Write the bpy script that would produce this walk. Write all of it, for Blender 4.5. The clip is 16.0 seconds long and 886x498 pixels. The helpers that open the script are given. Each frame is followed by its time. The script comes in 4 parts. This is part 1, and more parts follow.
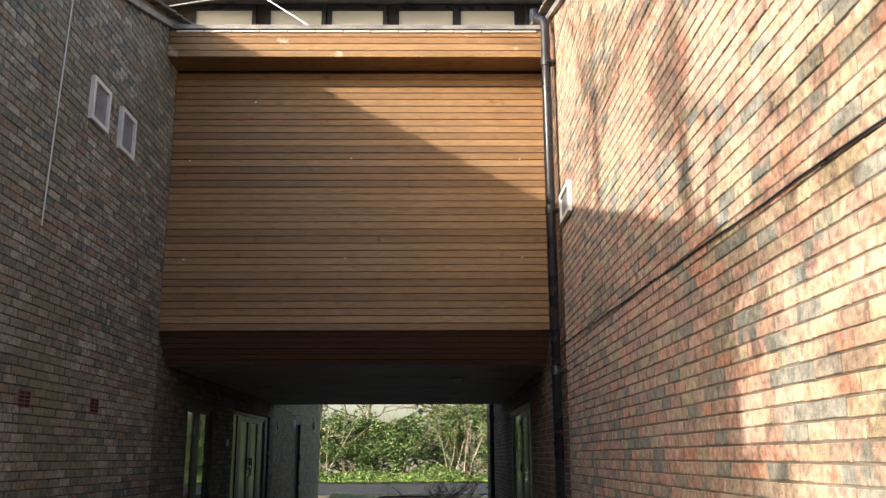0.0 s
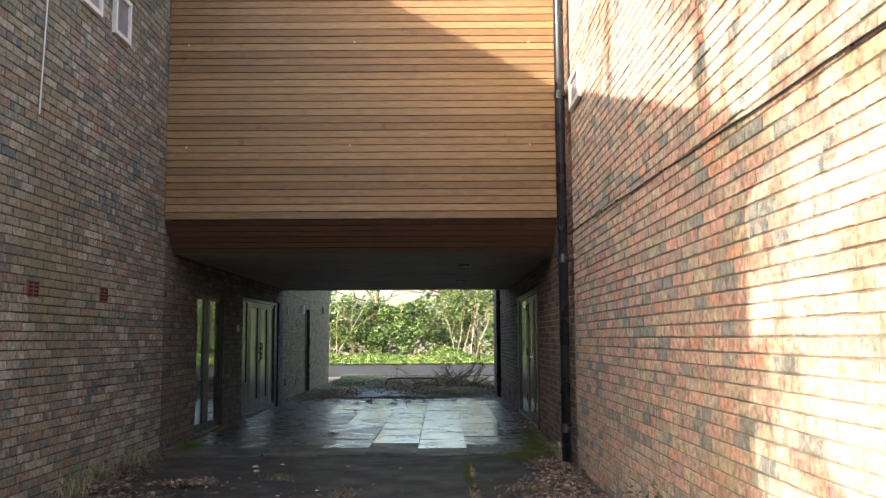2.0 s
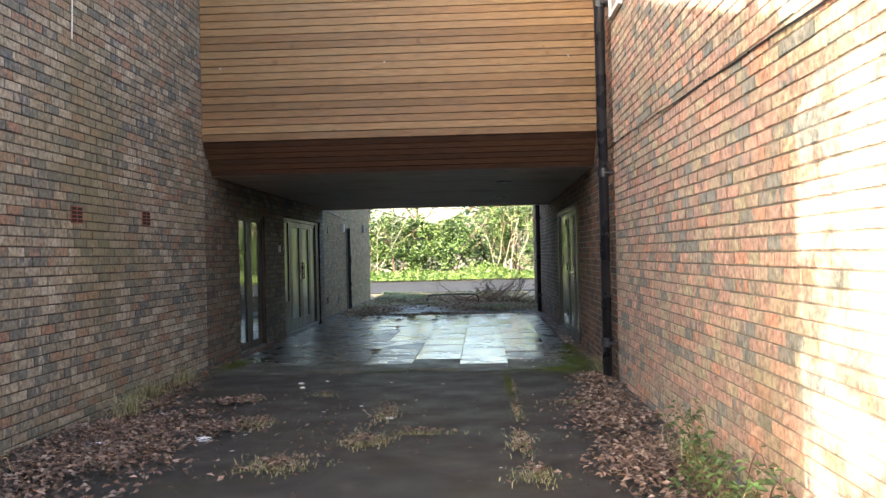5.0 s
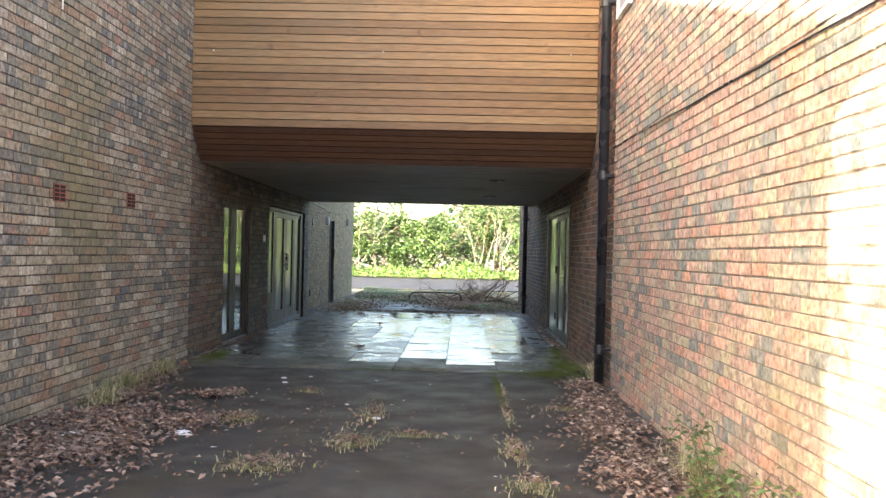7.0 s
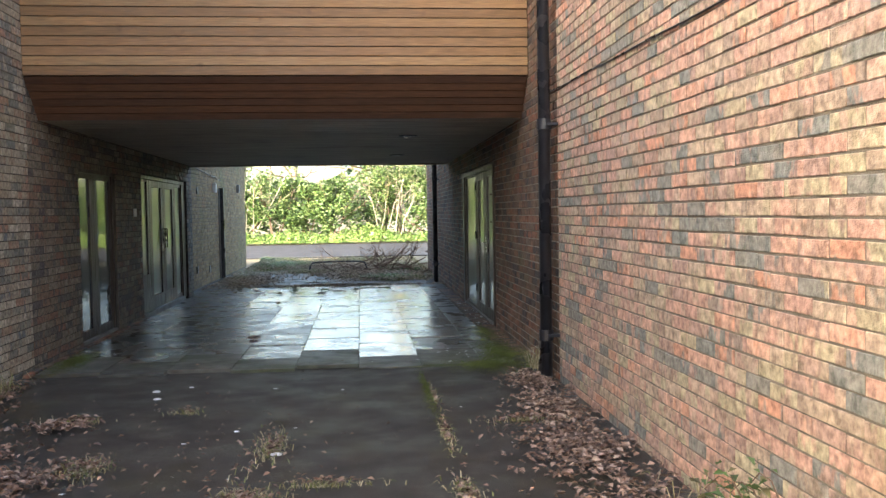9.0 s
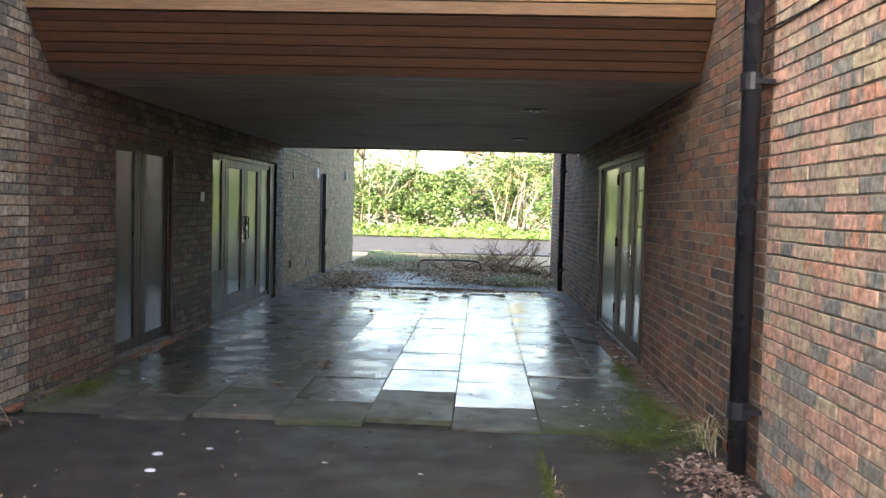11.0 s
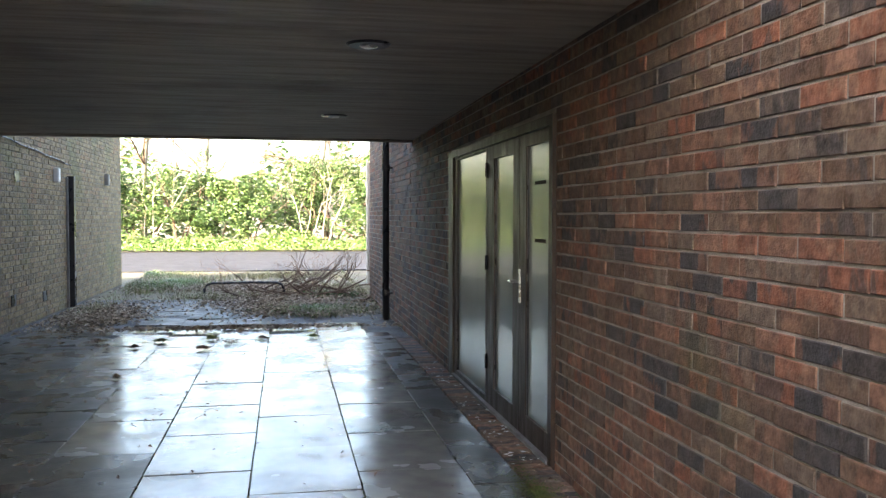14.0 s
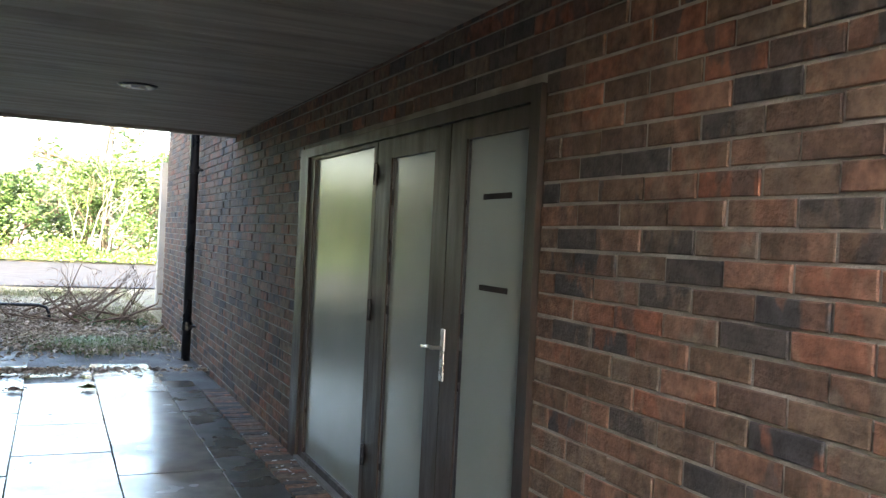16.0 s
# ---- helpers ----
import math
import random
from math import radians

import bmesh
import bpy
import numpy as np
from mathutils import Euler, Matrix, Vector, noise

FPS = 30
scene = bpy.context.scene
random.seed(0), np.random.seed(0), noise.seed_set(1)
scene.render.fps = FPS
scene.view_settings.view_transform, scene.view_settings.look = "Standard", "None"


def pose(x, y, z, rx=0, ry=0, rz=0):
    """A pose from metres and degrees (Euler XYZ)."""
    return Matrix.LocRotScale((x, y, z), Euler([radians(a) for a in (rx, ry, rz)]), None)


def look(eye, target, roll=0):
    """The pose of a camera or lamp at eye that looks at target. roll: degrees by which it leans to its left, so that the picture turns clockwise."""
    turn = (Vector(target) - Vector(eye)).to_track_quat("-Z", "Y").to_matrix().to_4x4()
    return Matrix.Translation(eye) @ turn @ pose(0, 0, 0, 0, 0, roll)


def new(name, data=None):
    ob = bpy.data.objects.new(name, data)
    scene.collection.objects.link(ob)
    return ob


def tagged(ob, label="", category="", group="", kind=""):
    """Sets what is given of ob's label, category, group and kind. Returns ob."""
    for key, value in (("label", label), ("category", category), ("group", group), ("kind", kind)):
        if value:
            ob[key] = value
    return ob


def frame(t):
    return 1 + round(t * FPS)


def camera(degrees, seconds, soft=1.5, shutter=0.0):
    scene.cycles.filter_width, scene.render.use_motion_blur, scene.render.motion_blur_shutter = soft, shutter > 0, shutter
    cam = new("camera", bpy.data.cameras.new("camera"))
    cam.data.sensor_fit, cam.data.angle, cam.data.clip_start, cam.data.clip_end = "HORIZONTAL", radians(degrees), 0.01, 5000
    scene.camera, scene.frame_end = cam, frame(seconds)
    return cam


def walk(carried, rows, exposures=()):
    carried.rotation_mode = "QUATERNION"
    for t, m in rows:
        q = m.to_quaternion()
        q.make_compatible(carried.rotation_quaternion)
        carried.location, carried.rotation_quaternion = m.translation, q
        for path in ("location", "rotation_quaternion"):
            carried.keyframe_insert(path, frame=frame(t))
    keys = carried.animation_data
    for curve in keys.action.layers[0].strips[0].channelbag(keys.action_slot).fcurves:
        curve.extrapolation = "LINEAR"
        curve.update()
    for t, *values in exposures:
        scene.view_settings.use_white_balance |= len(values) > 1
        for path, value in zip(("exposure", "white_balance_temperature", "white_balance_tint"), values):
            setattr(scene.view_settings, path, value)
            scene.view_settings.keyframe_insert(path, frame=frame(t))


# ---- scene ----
cam = camera(54.0, 16.0, soft=1.4)
PATH = [
    (0, (1.102, -10.561, 1.272), (1.123, -8.616, 1.737), -0.2),
    (0.5, (1.152, -10.6, 1.278), (1.168, -8.639, 1.668), -0.4),
    (1, (1.152, -10.58, 1.291), (1.167, -8.607, 1.618), -0.5),
    (1.5, (1.123, -10.524, 1.306), (1.137, -8.541, 1.568), -0.4),
    (2, (1.11, -10.481, 1.32), (1.114, -8.491, 1.525), -0.3),
    (2.5, (1.095, -10.451, 1.338), (1.084, -8.456, 1.48), -0.1),
    (3, (1.09, -10.428, 1.332), (1.079, -8.43, 1.432), 0.1),
    (3.5, (1.097, -10.42, 1.334), (1.073, -8.422, 1.417), 0.0),
    (4, (1.108, -10.427, 1.338), (1.084, -8.428, 1.396), -0.0),
    (4.2, (1.119, -10.428, 1.341), (1.092, -8.428, 1.386), -0.6),
    (6.3, (1.108, -10.43, 1.325), (0.946, -8.436, 1.327), 0.0),
    (6.5, (1.106, -10.41, 1.322), (0.945, -8.416, 1.329), 0.3),
    (7, (0.967, -10.2, 1.334), (0.925, -8.201, 1.343), 1.3),
    (7.5, (0.80, -10.05, 1.379), (1.012, -8.062, 1.334), 0.5),
    (8, (0.785, -9.63, 1.435), (1.061, -7.65, 1.362), -2.0),
    (8.2, (0.79, -9.42, 1.435), (1.027, -7.436, 1.351), -2.0),
    (10.3, (0.958, -6.858, 1.431), (1.097, -4.865, 1.352), 0.2),
    (10.5, (0.964, -6.619, 1.446), (0.996, -4.62, 1.381), 0.3),
    (11, (0.974, -6.024, 1.455), (0.888, -4.028, 1.358), 1.4),
    (11.5, (1.011, -5.428, 1.446), (0.962, -3.436, 1.273), -2.1),
    (12, (1.008, -4.841, 1.472), (0.902, -2.85, 1.31), 0.2),
    (12.5, (0.995, -4.227, 1.493), (1.03, -2.236, 1.31), -1.1),
    (13, (1.027, -3.629, 1.463), (1.213, -1.643, 1.317), 0.6),
    (13.5, (0.99, -3.047, 1.453), (1.202, -1.06, 1.364), 2.6),
    (14, (1.003, -2.496, 1.451), (1.362, -0.53, 1.377), 0.1),
    (14.5, (1.019, -1.965, 1.49), (1.353, 0.007, 1.451), -0.1),
    (15, (0.966, -1.47, 1.49), (1.426, 0.476, 1.426), 0.3),
    (15.5, (1.002, -0.866, 1.474), (1.684, 1.014, 1.434), -0.5),
    (16, (1.004, -0.331, 1.483), (1.822, 1.494, 1.463), 2.8),
]
walk(cam, [(t, look(e, p, r)) for t, e, p, r in PATH],
     exposures=[(0, 1.55, 6500, 12), (1.5, 2.15, 6500, 11), (2.5, 2.65, 6500, 11), (3.5, 2.82, 6500, 12), (6.3, 3.36, 6500, 10), (7, 3.52, 6500, 11), (8.2, 3.25, 6550, 11), (10.3, 3.42, 6600, 12),
                (11.5, 3.8, 6650, 13), (12.5, 3.9, 6650, 14), (14, 3.8, 6650, 15), (15, 3.85, 6600, 15), (15.5, 4.15, 6550, 13), (16, 4.4, 6550, 12)])

# ---- plan ----
XL, XR = -2.25, 2.52            # faces of the two brick walls
Y0, YE = -9.45, 7.85             # near end of both buildings, far end of the covered passage
CEIL = 2.37
SLOPE = 0.315


def roofline(y):
    """Height of the brick gables: they rise to a ridge and fall again."""
    return 6.79 + SLOPE * y if y < 4 else 6.79 + SLOPE * (8 - y)


# ---- light ----
SUN = Vector((1.0, 0.62, -0.345)).normalized()
world = bpy.data.worlds.new("sky")
scene.world = world
world.use_nodes = True
sky = world.node_tree.nodes.new("ShaderNodeTexSky")
sky.sky_type, sky.sun_disc = "NISHITA", False
sky.sun_elevation = math.asin(-SUN.z)
sky.sun_rotation = math.atan2(-SUN.x, -SUN.y)
sky.air_density, sky.dust_density, sky.ozone_density = 1.0, 3.5, 1.0
world.node_tree.links.new(sky.outputs[0], world.node_tree.nodes["Background"].inputs[0])
world.node_tree.nodes["Background"].inputs[1].default_value = 0.15
lamp = bpy.data.lights.new("sun", "SUN")
lamp.energy, lamp.angle, lamp.color = 3.5, radians(0.53), (1.0, 0.90, 0.74)
new("sun", lamp).matrix_world = look(-SUN * 60, (0, 0, 0))


# ---- materials ----
def mat(name, ramp, scale=6.0, stretch=(1, 1, 1), rnd=None, rough=0.8, rough_var=0.1, bump=0.2, bump_scale=70.0,
        stain=None, metal=0.0, spec=0.4, detail=6.0, mottle=0.35, tones=0.0):
    m = bpy.data.materials.new(name)
    m.use_nodes = True
    nt = m.node_tree
    N, L = nt.nodes.new, nt.links.new
    bsdf = nt.nodes["Principled BSDF"]
    geo = N("ShaderNodeNewGeometry")
    mp = N("ShaderNodeMapping")
    mp.inputs["Scale"].default_value = stretch
    L(geo.outputs["Position"], mp.inputs["Vector"])

    def nz(s, d=detail, vec=mp.outputs[0]):
        n = N("ShaderNodeTexNoise")
        n.inputs["Scale"].default_value, n.inputs["Detail"].default_value = s, d
        L(vec, n.inputs["Vector"])
        return n.outputs["Fac"]

    def rmp(fac, stops, const=False):
        r = N("ShaderNodeValToRGB")
        el = r.color_ramp.elements
        while len(el) < len(stops):
            el.new(0.5)
        for e, (p, c) in zip(el, stops):
            e.position, e.color = p, (*c, 1)
        r.color_ramp.interpolation = "CONSTANT" if const else "LINEAR"
        L(fac, r.inputs[0])
        return r.outputs[0]

    def mix(kind, fac, a, b):
        x = N("ShaderNodeMix")
        x.data_type, x.blend_type = "RGBA", kind
        if isinstance(fac, float):
            x.inputs[0].default_value = fac
        else:
            L(fac, x.inputs[0])
        L(a, x.inputs[6])
        if isinstance(b, tuple):
            x.inputs[7].default_value = (*b, 1)
        else:
            L(b, x.inputs[7])
        return x.outputs[2]

    grain = nz(scale)
    if rnd:
        if rnd == "object":
            src = N("ShaderNodeObjectInfo").outputs["Random"]
        else:
            src = geo.outputs["Random Per Island"]
        col = rmp(src, ramp, True)
        if tones:
            shift = N("ShaderNodeMath")
            shift.operation = "FRACT"
            add = N("ShaderNodeMath")
            add.inputs[1].default_value = 0.37
            L(src, add.inputs[0])
            L(add.outputs[0], shift.inputs[0])
            band = N("ShaderNodeMapping")
            band.inputs["Scale"].default_value = (1.0, 1.0, 0.45)
            L(geo.outputs["Position"], band.inputs["Vector"])
            edge = N("ShaderNodeMapRange")
            edge.inputs[1].default_value, edge.inputs[2].default_value = 0.50, 0.56
            edge.inputs[4].default_value = tones
            L(nz(11.0, 3.0, band.outputs[0]), edge.inputs[0])
            col = mix("MIX", edge.outputs[0], col, rmp(shift.outputs[0], ramp, True))
        lo, hi = 1 - mottle, 1 + mottle
        col = mix("MULTIPLY", 1.0, col, rmp(grain, [(0.3, (lo, lo, lo)), (0.7, (hi, hi, hi * 0.97))]))
    else:
        col = rmp(grain, ramp)
    if stain:
        scol, ss, a, b = stain
        sf = N("ShaderNodeMapRange")
        sf.inputs[1].default_value, sf.inputs[2].default_value = a, b
        L(nz(ss, 5.0, geo.outputs["Position"]), sf.inputs[0])
        col = mix("MIX", sf.outputs[0], col, scol)
    L(col, bsdf.inputs["Base Color"])
    rr = N("ShaderNodeMapRange")
    rr.inputs[1].default_value, rr.inputs[2].default_value = 0.35, 0.65
    rr.inputs[3].default_value, rr.inputs[4].default_value = max(0.03, rough - rough_var), min(1.0, rough + rough_var)
    L(nz(scale * 0.37 + 0.4, 3.0), rr.inputs[0])
    L(rr.outputs[0], bsdf.inputs["Roughness"])
    bsdf.inputs["Metallic"].default_value = metal
    bsdf.inputs["Specular IOR Level"].default_value = spec
    if bump:
        bp = N("ShaderNodeBump")
        bp.inputs["Strength"].default_value, bp.inputs["Distance"].default_value = bump, 0.01
        L(nz(bump_scale, 4.0), bp.inputs["Height"])
        L(bp.outputs[0], bsdf.inputs["Normal"])
    return m


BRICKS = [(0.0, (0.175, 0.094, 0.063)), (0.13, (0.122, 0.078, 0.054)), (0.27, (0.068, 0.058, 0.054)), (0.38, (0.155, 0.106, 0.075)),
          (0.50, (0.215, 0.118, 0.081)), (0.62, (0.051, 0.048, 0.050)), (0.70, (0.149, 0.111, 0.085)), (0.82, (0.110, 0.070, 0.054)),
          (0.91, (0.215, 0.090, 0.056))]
BUFFS = [(0.0, (0.233, 0.209, 0.168)), (0.15, (0.289, 0.275, 0.233)), (0.30, (0.131, 0.142, 0.140)), (0.44, (0.262, 0.242, 0.196)),
         (0.58, (0.249, 0.196, 0.152)), (0.66, (0.190, 0.200, 0.175)), (0.78, (0.377, 0.359, 0.307)), (0.88, (0.116, 0.133, 0.149)), (0.94, (0.262, 0.171, 0.134))]
GREEN = (0.085, 0.10, 0.035)
PALES = [(0.0, (0.220, 0.162, 0.092)), (0.2, (0.271, 0.202, 0.112)), (0.4, (0.180, 0.129, 0.072)), (0.6, (0.245, 0.179, 0.096)), (0.8, (0.155, 0.114, 0.068)), (0.9, (0.232, 0.139, 0.076))]
# The right wall's one brick again, lightened for the brighter yard stretch.
LIT_BRICKS = [(0.0, (0.427, 0.266, 0.217)), (0.15, (0.351, 0.238, 0.201)), (0.30, (0.215, 0.211, 0.191)), (0.40, (0.403, 0.313, 0.241)),
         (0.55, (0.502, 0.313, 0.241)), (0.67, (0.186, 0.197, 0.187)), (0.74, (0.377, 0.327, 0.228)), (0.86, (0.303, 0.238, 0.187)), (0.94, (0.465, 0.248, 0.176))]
# Passage shade put into the brick colour: both palettes mixed and darkened.
SHADED_BRICKS = [(p, tuple(0.24 * u + 0.44 * v for u, v in zip(c, d))) for (p, c), (_, d) in zip(BRICKS, BUFFS)]
M = {}
for kind in ("object", "island"):
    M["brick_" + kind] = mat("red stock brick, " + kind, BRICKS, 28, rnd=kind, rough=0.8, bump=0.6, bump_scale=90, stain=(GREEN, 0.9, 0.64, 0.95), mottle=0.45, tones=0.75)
    M["rose_" + kind] = mat("pink stock brick, " + kind, LIT_BRICKS, 28, rnd=kind, rough=0.85, bump=0.6, bump_scale=90, stain=((0.16, 0.14, 0.08), 0.9, 0.6, 0.95), mottle=0.45, tones=0.75)
    M["soot_" + kind] = mat("brick darkened for passage shade, " + kind, SHADED_BRICKS, 28, rnd=kind, rough=0.8, bump=0.6, bump_scale=90, stain=(GREEN, 0.9, 0.64, 0.95), mottle=0.45, tones=0.75)
    M["pale_" + kind] = mat("pale damp brick, " + kind, PALES, 28, rnd=kind, rough=0.85, bump=0.6, bump_scale=90, stain=((0.12, 0.14, 0.05), 0.8, 0.52, 0.85), mottle=0.4, tones=0.75)
    M["buff_" + kind] = mat("buff stock brick, " + kind, BUFFS, 28, rnd=kind, rough=0.85, bump=0.6, bump_scale=90, stain=((0.17, 0.16, 0.085), 0.55, 0.48, 0.85), mottle=0.45, tones=0.75)
# Joint shadow is put into both weathered mortars, less for the sunlit wall.
M["mortar"] = mat("weathered mortar, darkened for joint shadow", [(0.3, (0.03, 0.027, 0.023)), (0.7, (0.085, 0.075, 0.064))], 9, rough=0.95, bump=0.6, bump_scale=120, stain=(GREEN, 0.9, 0.6, 0.95))
M["mid_mortar"] = mat("weathered mortar, less darkened", [(0.3, (0.11, 0.095, 0.078)), (0.7, (0.21, 0.185, 0.155))], 9, rough=0.95, bump=0.6, bump_scale=120)
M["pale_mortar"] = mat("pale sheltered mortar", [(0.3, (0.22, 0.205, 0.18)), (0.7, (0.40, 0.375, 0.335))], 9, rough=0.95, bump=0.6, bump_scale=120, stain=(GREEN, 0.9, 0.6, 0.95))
WOODS = [(0.0, (0.245, 0.141, 0.065)), (0.18, (0.205, 0.117, 0.054)), (0.36, (0.271, 0.162, 0.077)), (0.55, (0.228, 0.128, 0.061)), (0.74, (0.188, 0.105, 0.048)), (0.88, (0.258, 0.150, 0.070))]
M["cedar"] = mat("oiled cedar board", WOODS, 5, (1.2, 8, 24), rnd="object", rough=0.6, bump=0.25, bump_scale=14, mottle=0.3, stain=((0.10, 0.05, 0.025), 5.5, 0.66, 0.78))
M["cedar_eaves"] = mat("oiled cedar board with white streaks", WOODS, 5, (1.2, 8, 24), rnd="object", rough=0.6, bump=0.25, bump_scale=14, mottle=0.3, stain=((0.62, 0.57, 0.50), 3.1, 0.63, 0.72))
M["shaded_cedar"] = mat("cedar board darkened for underside shade", [(0.0, (0.088, 0.043, 0.025)), (0.5, (0.068, 0.034, 0.022))], 5, (1.2, 8, 24), rnd="object", rough=0.55, bump=0.25, bump_scale=14)
M["gap"] = mat("shadow gap felt", [(0.3, (0.012, 0.01, 0.009)), (0.7, (0.025, 0.02, 0.018))], 8, rough=0.95)
M["ceiling"] = mat("stained ceiling boards", [(0.3, (0.25, 0.222, 0.185)), (0.55, (0.37, 0.332, 0.28)), (0.75, (0.46, 0.415, 0.355))], 2.6, (0.5, 5.5, 1), rough=0.6, bump=0.3, bump_scale=25, stain=((0.20, 0.17, 0.14), 1.1, 0.55, 0.75))
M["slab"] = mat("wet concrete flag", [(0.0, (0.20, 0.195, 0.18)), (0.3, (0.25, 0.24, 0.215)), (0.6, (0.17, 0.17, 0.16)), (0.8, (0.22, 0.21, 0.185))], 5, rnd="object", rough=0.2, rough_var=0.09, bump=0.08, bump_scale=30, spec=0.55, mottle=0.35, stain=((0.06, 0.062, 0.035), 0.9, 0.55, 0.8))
M["slab_dark"] = mat("wet concrete flag darkened outside the sky reflection", [(0.0, (0.068, 0.06, 0.05)), (0.35, (0.088, 0.078, 0.062)), (0.7, (0.055, 0.05, 0.042))], 7, rnd="object", rough=0.3, rough_var=0.1, bump=0.12, bump_scale=50, spec=0.28, mottle=0.4, stain=((0.05, 0.055, 0.025), 0.9, 0.5, 0.75))
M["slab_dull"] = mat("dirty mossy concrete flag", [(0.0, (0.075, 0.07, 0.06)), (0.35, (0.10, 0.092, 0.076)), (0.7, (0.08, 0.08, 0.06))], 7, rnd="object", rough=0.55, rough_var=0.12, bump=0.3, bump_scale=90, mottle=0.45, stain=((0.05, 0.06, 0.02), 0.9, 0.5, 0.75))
M["asphalt"] = mat("wet mossy asphalt", [(0.25, (0.026, 0.023, 0.019)), (0.45, (0.042, 0.038, 0.032)), (0.6, (0.052, 0.046, 0.039)), (0.78, (0.085, 0.076, 0.064))], 5.5, rough=0.6, rough_var=0.12, bump=0.7, bump_scale=170, detail=10.0, stain=((0.045, 0.04, 0.022), 1.6, 0.54, 0.72))
M["road"] = mat("pale worn road asphalt", [(0.3, (0.036, 0.037, 0.041)), (0.7, (0.06, 0.061, 0.066))], 2, rough=0.92, rough_var=0.05, spec=0.15, bump=0.4, bump_scale=120)
M["filmed"] = mat("filmed obscure glass", [(0.3, (0.24, 0.28, 0.26)), (0.7, (0.34, 0.385, 0.36))], 0.8, rough=0.19, rough_var=0.06, bump=0.015, bump_scale=3, spec=0.5)
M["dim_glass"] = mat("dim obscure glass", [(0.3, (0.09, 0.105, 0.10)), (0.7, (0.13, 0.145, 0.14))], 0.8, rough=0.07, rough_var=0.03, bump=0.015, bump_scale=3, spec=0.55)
M["blind_glass"] = mat("window glass over a white blind", [(0.3, (0.46, 0.47, 0.45)), (0.7, (0.58, 0.59, 0.57))], 0.8, rough=0.06, rough_var=0.03, bump=0)
# Lighter copy of dead_leaf; the far strip's strong sky light is put into it.
M["lit_litter"] = mat("leaf litter lightened for the bright far strip", [(0.0, (0.30, 0.23, 0.165)), (0.3, (0.42, 0.34, 0.25)), (0.55, (0.22, 0.16, 0.115)), (0.8, (0.50, 0.42, 0.33))], 12, rnd="island", rough=0.8, bump=0, mottle=0.25)
M["soil"] = mat("leaf mould and thin grass", [(0.3, (0.13, 0.10, 0.065)), (0.5, (0.20, 0.16, 0.10)), (0.7, (0.17, 0.17, 0.07))], 3, rough=0.95, bump=0.8, bump_scale=40)
M["frame"] = mat("brown stained joinery", [(0.3, (0.024, 0.0155, 0.011)), (0.7, (0.044, 0.028, 0.02))], 6, (6, 6, 1), rough=0.5, bump=0.1)
M["black"] = mat("black painted iron", [(0.3, (0.010, 0.011, 0.016)), (0.7, (0.024, 0.026, 0.034))], 8, rough=0.32, bump=0.1)
M["white"] = mat("white painted metal", [(0.3, (0.62, 0.60, 0.56)), (0.7, (0.78, 0.76, 0.72))], 7, rough=0.45, bump=0.08)
M["grey_panel"] = mat("grey louvre sheet", [(0.3, (0.16, 0.16, 0.17)), (0.7, (0.24, 0.24, 0.25))], 7, rough=0.5, bump=0.1)
M["lead"] = mat("dull lead", [(0.3, (0.16, 0.155, 0.15)), (0.7, (0.30, 0.29, 0.28))], 6, rough=0.55, metal=0.4)
M["tile"] = mat("weathered roof tile", [(0.3, (0.10, 0.085, 0.07)), (0.7, (0.19, 0.16, 0.13))], 9, rough=0.9, bump=0.4)
M["steel"] = mat("brushed steel", [(0.3, (0.5, 0.5, 0.5)), (0.7, (0.68, 0.67, 0.65))], 20, rough=0.3, metal=1.0, bump=0)
M["inside"] = mat("plain inner wall", [(0.3, (0.3, 0.29, 0.27)), (0.7, (0.36, 0.35, 0.32))], 2, rough=0.9)
M["terracotta"] = mat("red clay air brick", [(0.3, (0.17, 0.06, 0.042)), (0.7, (0.24, 0.085, 0.06))], 20, rough=0.85, bump=0.3)
M["bark"] = mat("pale grey bark", [(0.3, (0.15, 0.12, 0.09)), (0.7, (0.33, 0.28, 0.21))], 7, (1, 1, 0.4), rough=0.9, bump=0.7, bump_scale=25, stain=((0.10, 0.12, 0.04), 1.3, 0.5, 0.75))
M["twig"] = mat("bare brown twig", [(0.3, (0.10, 0.065, 0.045)), (0.7, (0.19, 0.13, 0.09))], 9, rough=0.85, bump=0.2)
M["leaf"] = mat("evergreen leaf", [(0.0, (0.07, 0.135, 0.035)), (0.25, (0.115, 0.185, 0.055)), (0.45, (0.05, 0.095, 0.03)), (0.65, (0.13, 0.20, 0.06)), (0.88, (0.17, 0.225, 0.085))], 3, rnd="island", rough=0.45, bump=0, mottle=0.3)
M["bramble_leaf"] = mat("dark bramble leaf", [(0.0, (0.05, 0.09, 0.028)), (0.4, (0.08, 0.13, 0.04)), (0.75, (0.12, 0.11, 0.05))], 9, rnd="island", rough=0.5, bump=0, mottle=0.3)
M["pale_twig"] = mat("pale bare twig", [(0.3, (0.26, 0.22, 0.16)), (0.7, (0.42, 0.37, 0.29))], 9, rough=0.85, bump=0.2)
M["ivy"] = mat("sunlit ground cover leaf", [(0.0, (0.115, 0.20, 0.045)), (0.4, (0.165, 0.245, 0.06)), (0.75, (0.09, 0.14, 0.038))], 3, rnd="island", rough=0.5, bump=0, mottle=0.3)
M["moss"] = mat("damp moss", [(0.0, (0.07, 0.095, 0.02)), (0.5, (0.105, 0.12, 0.03))], 8, rnd="island", rough=0.8, bump=0)
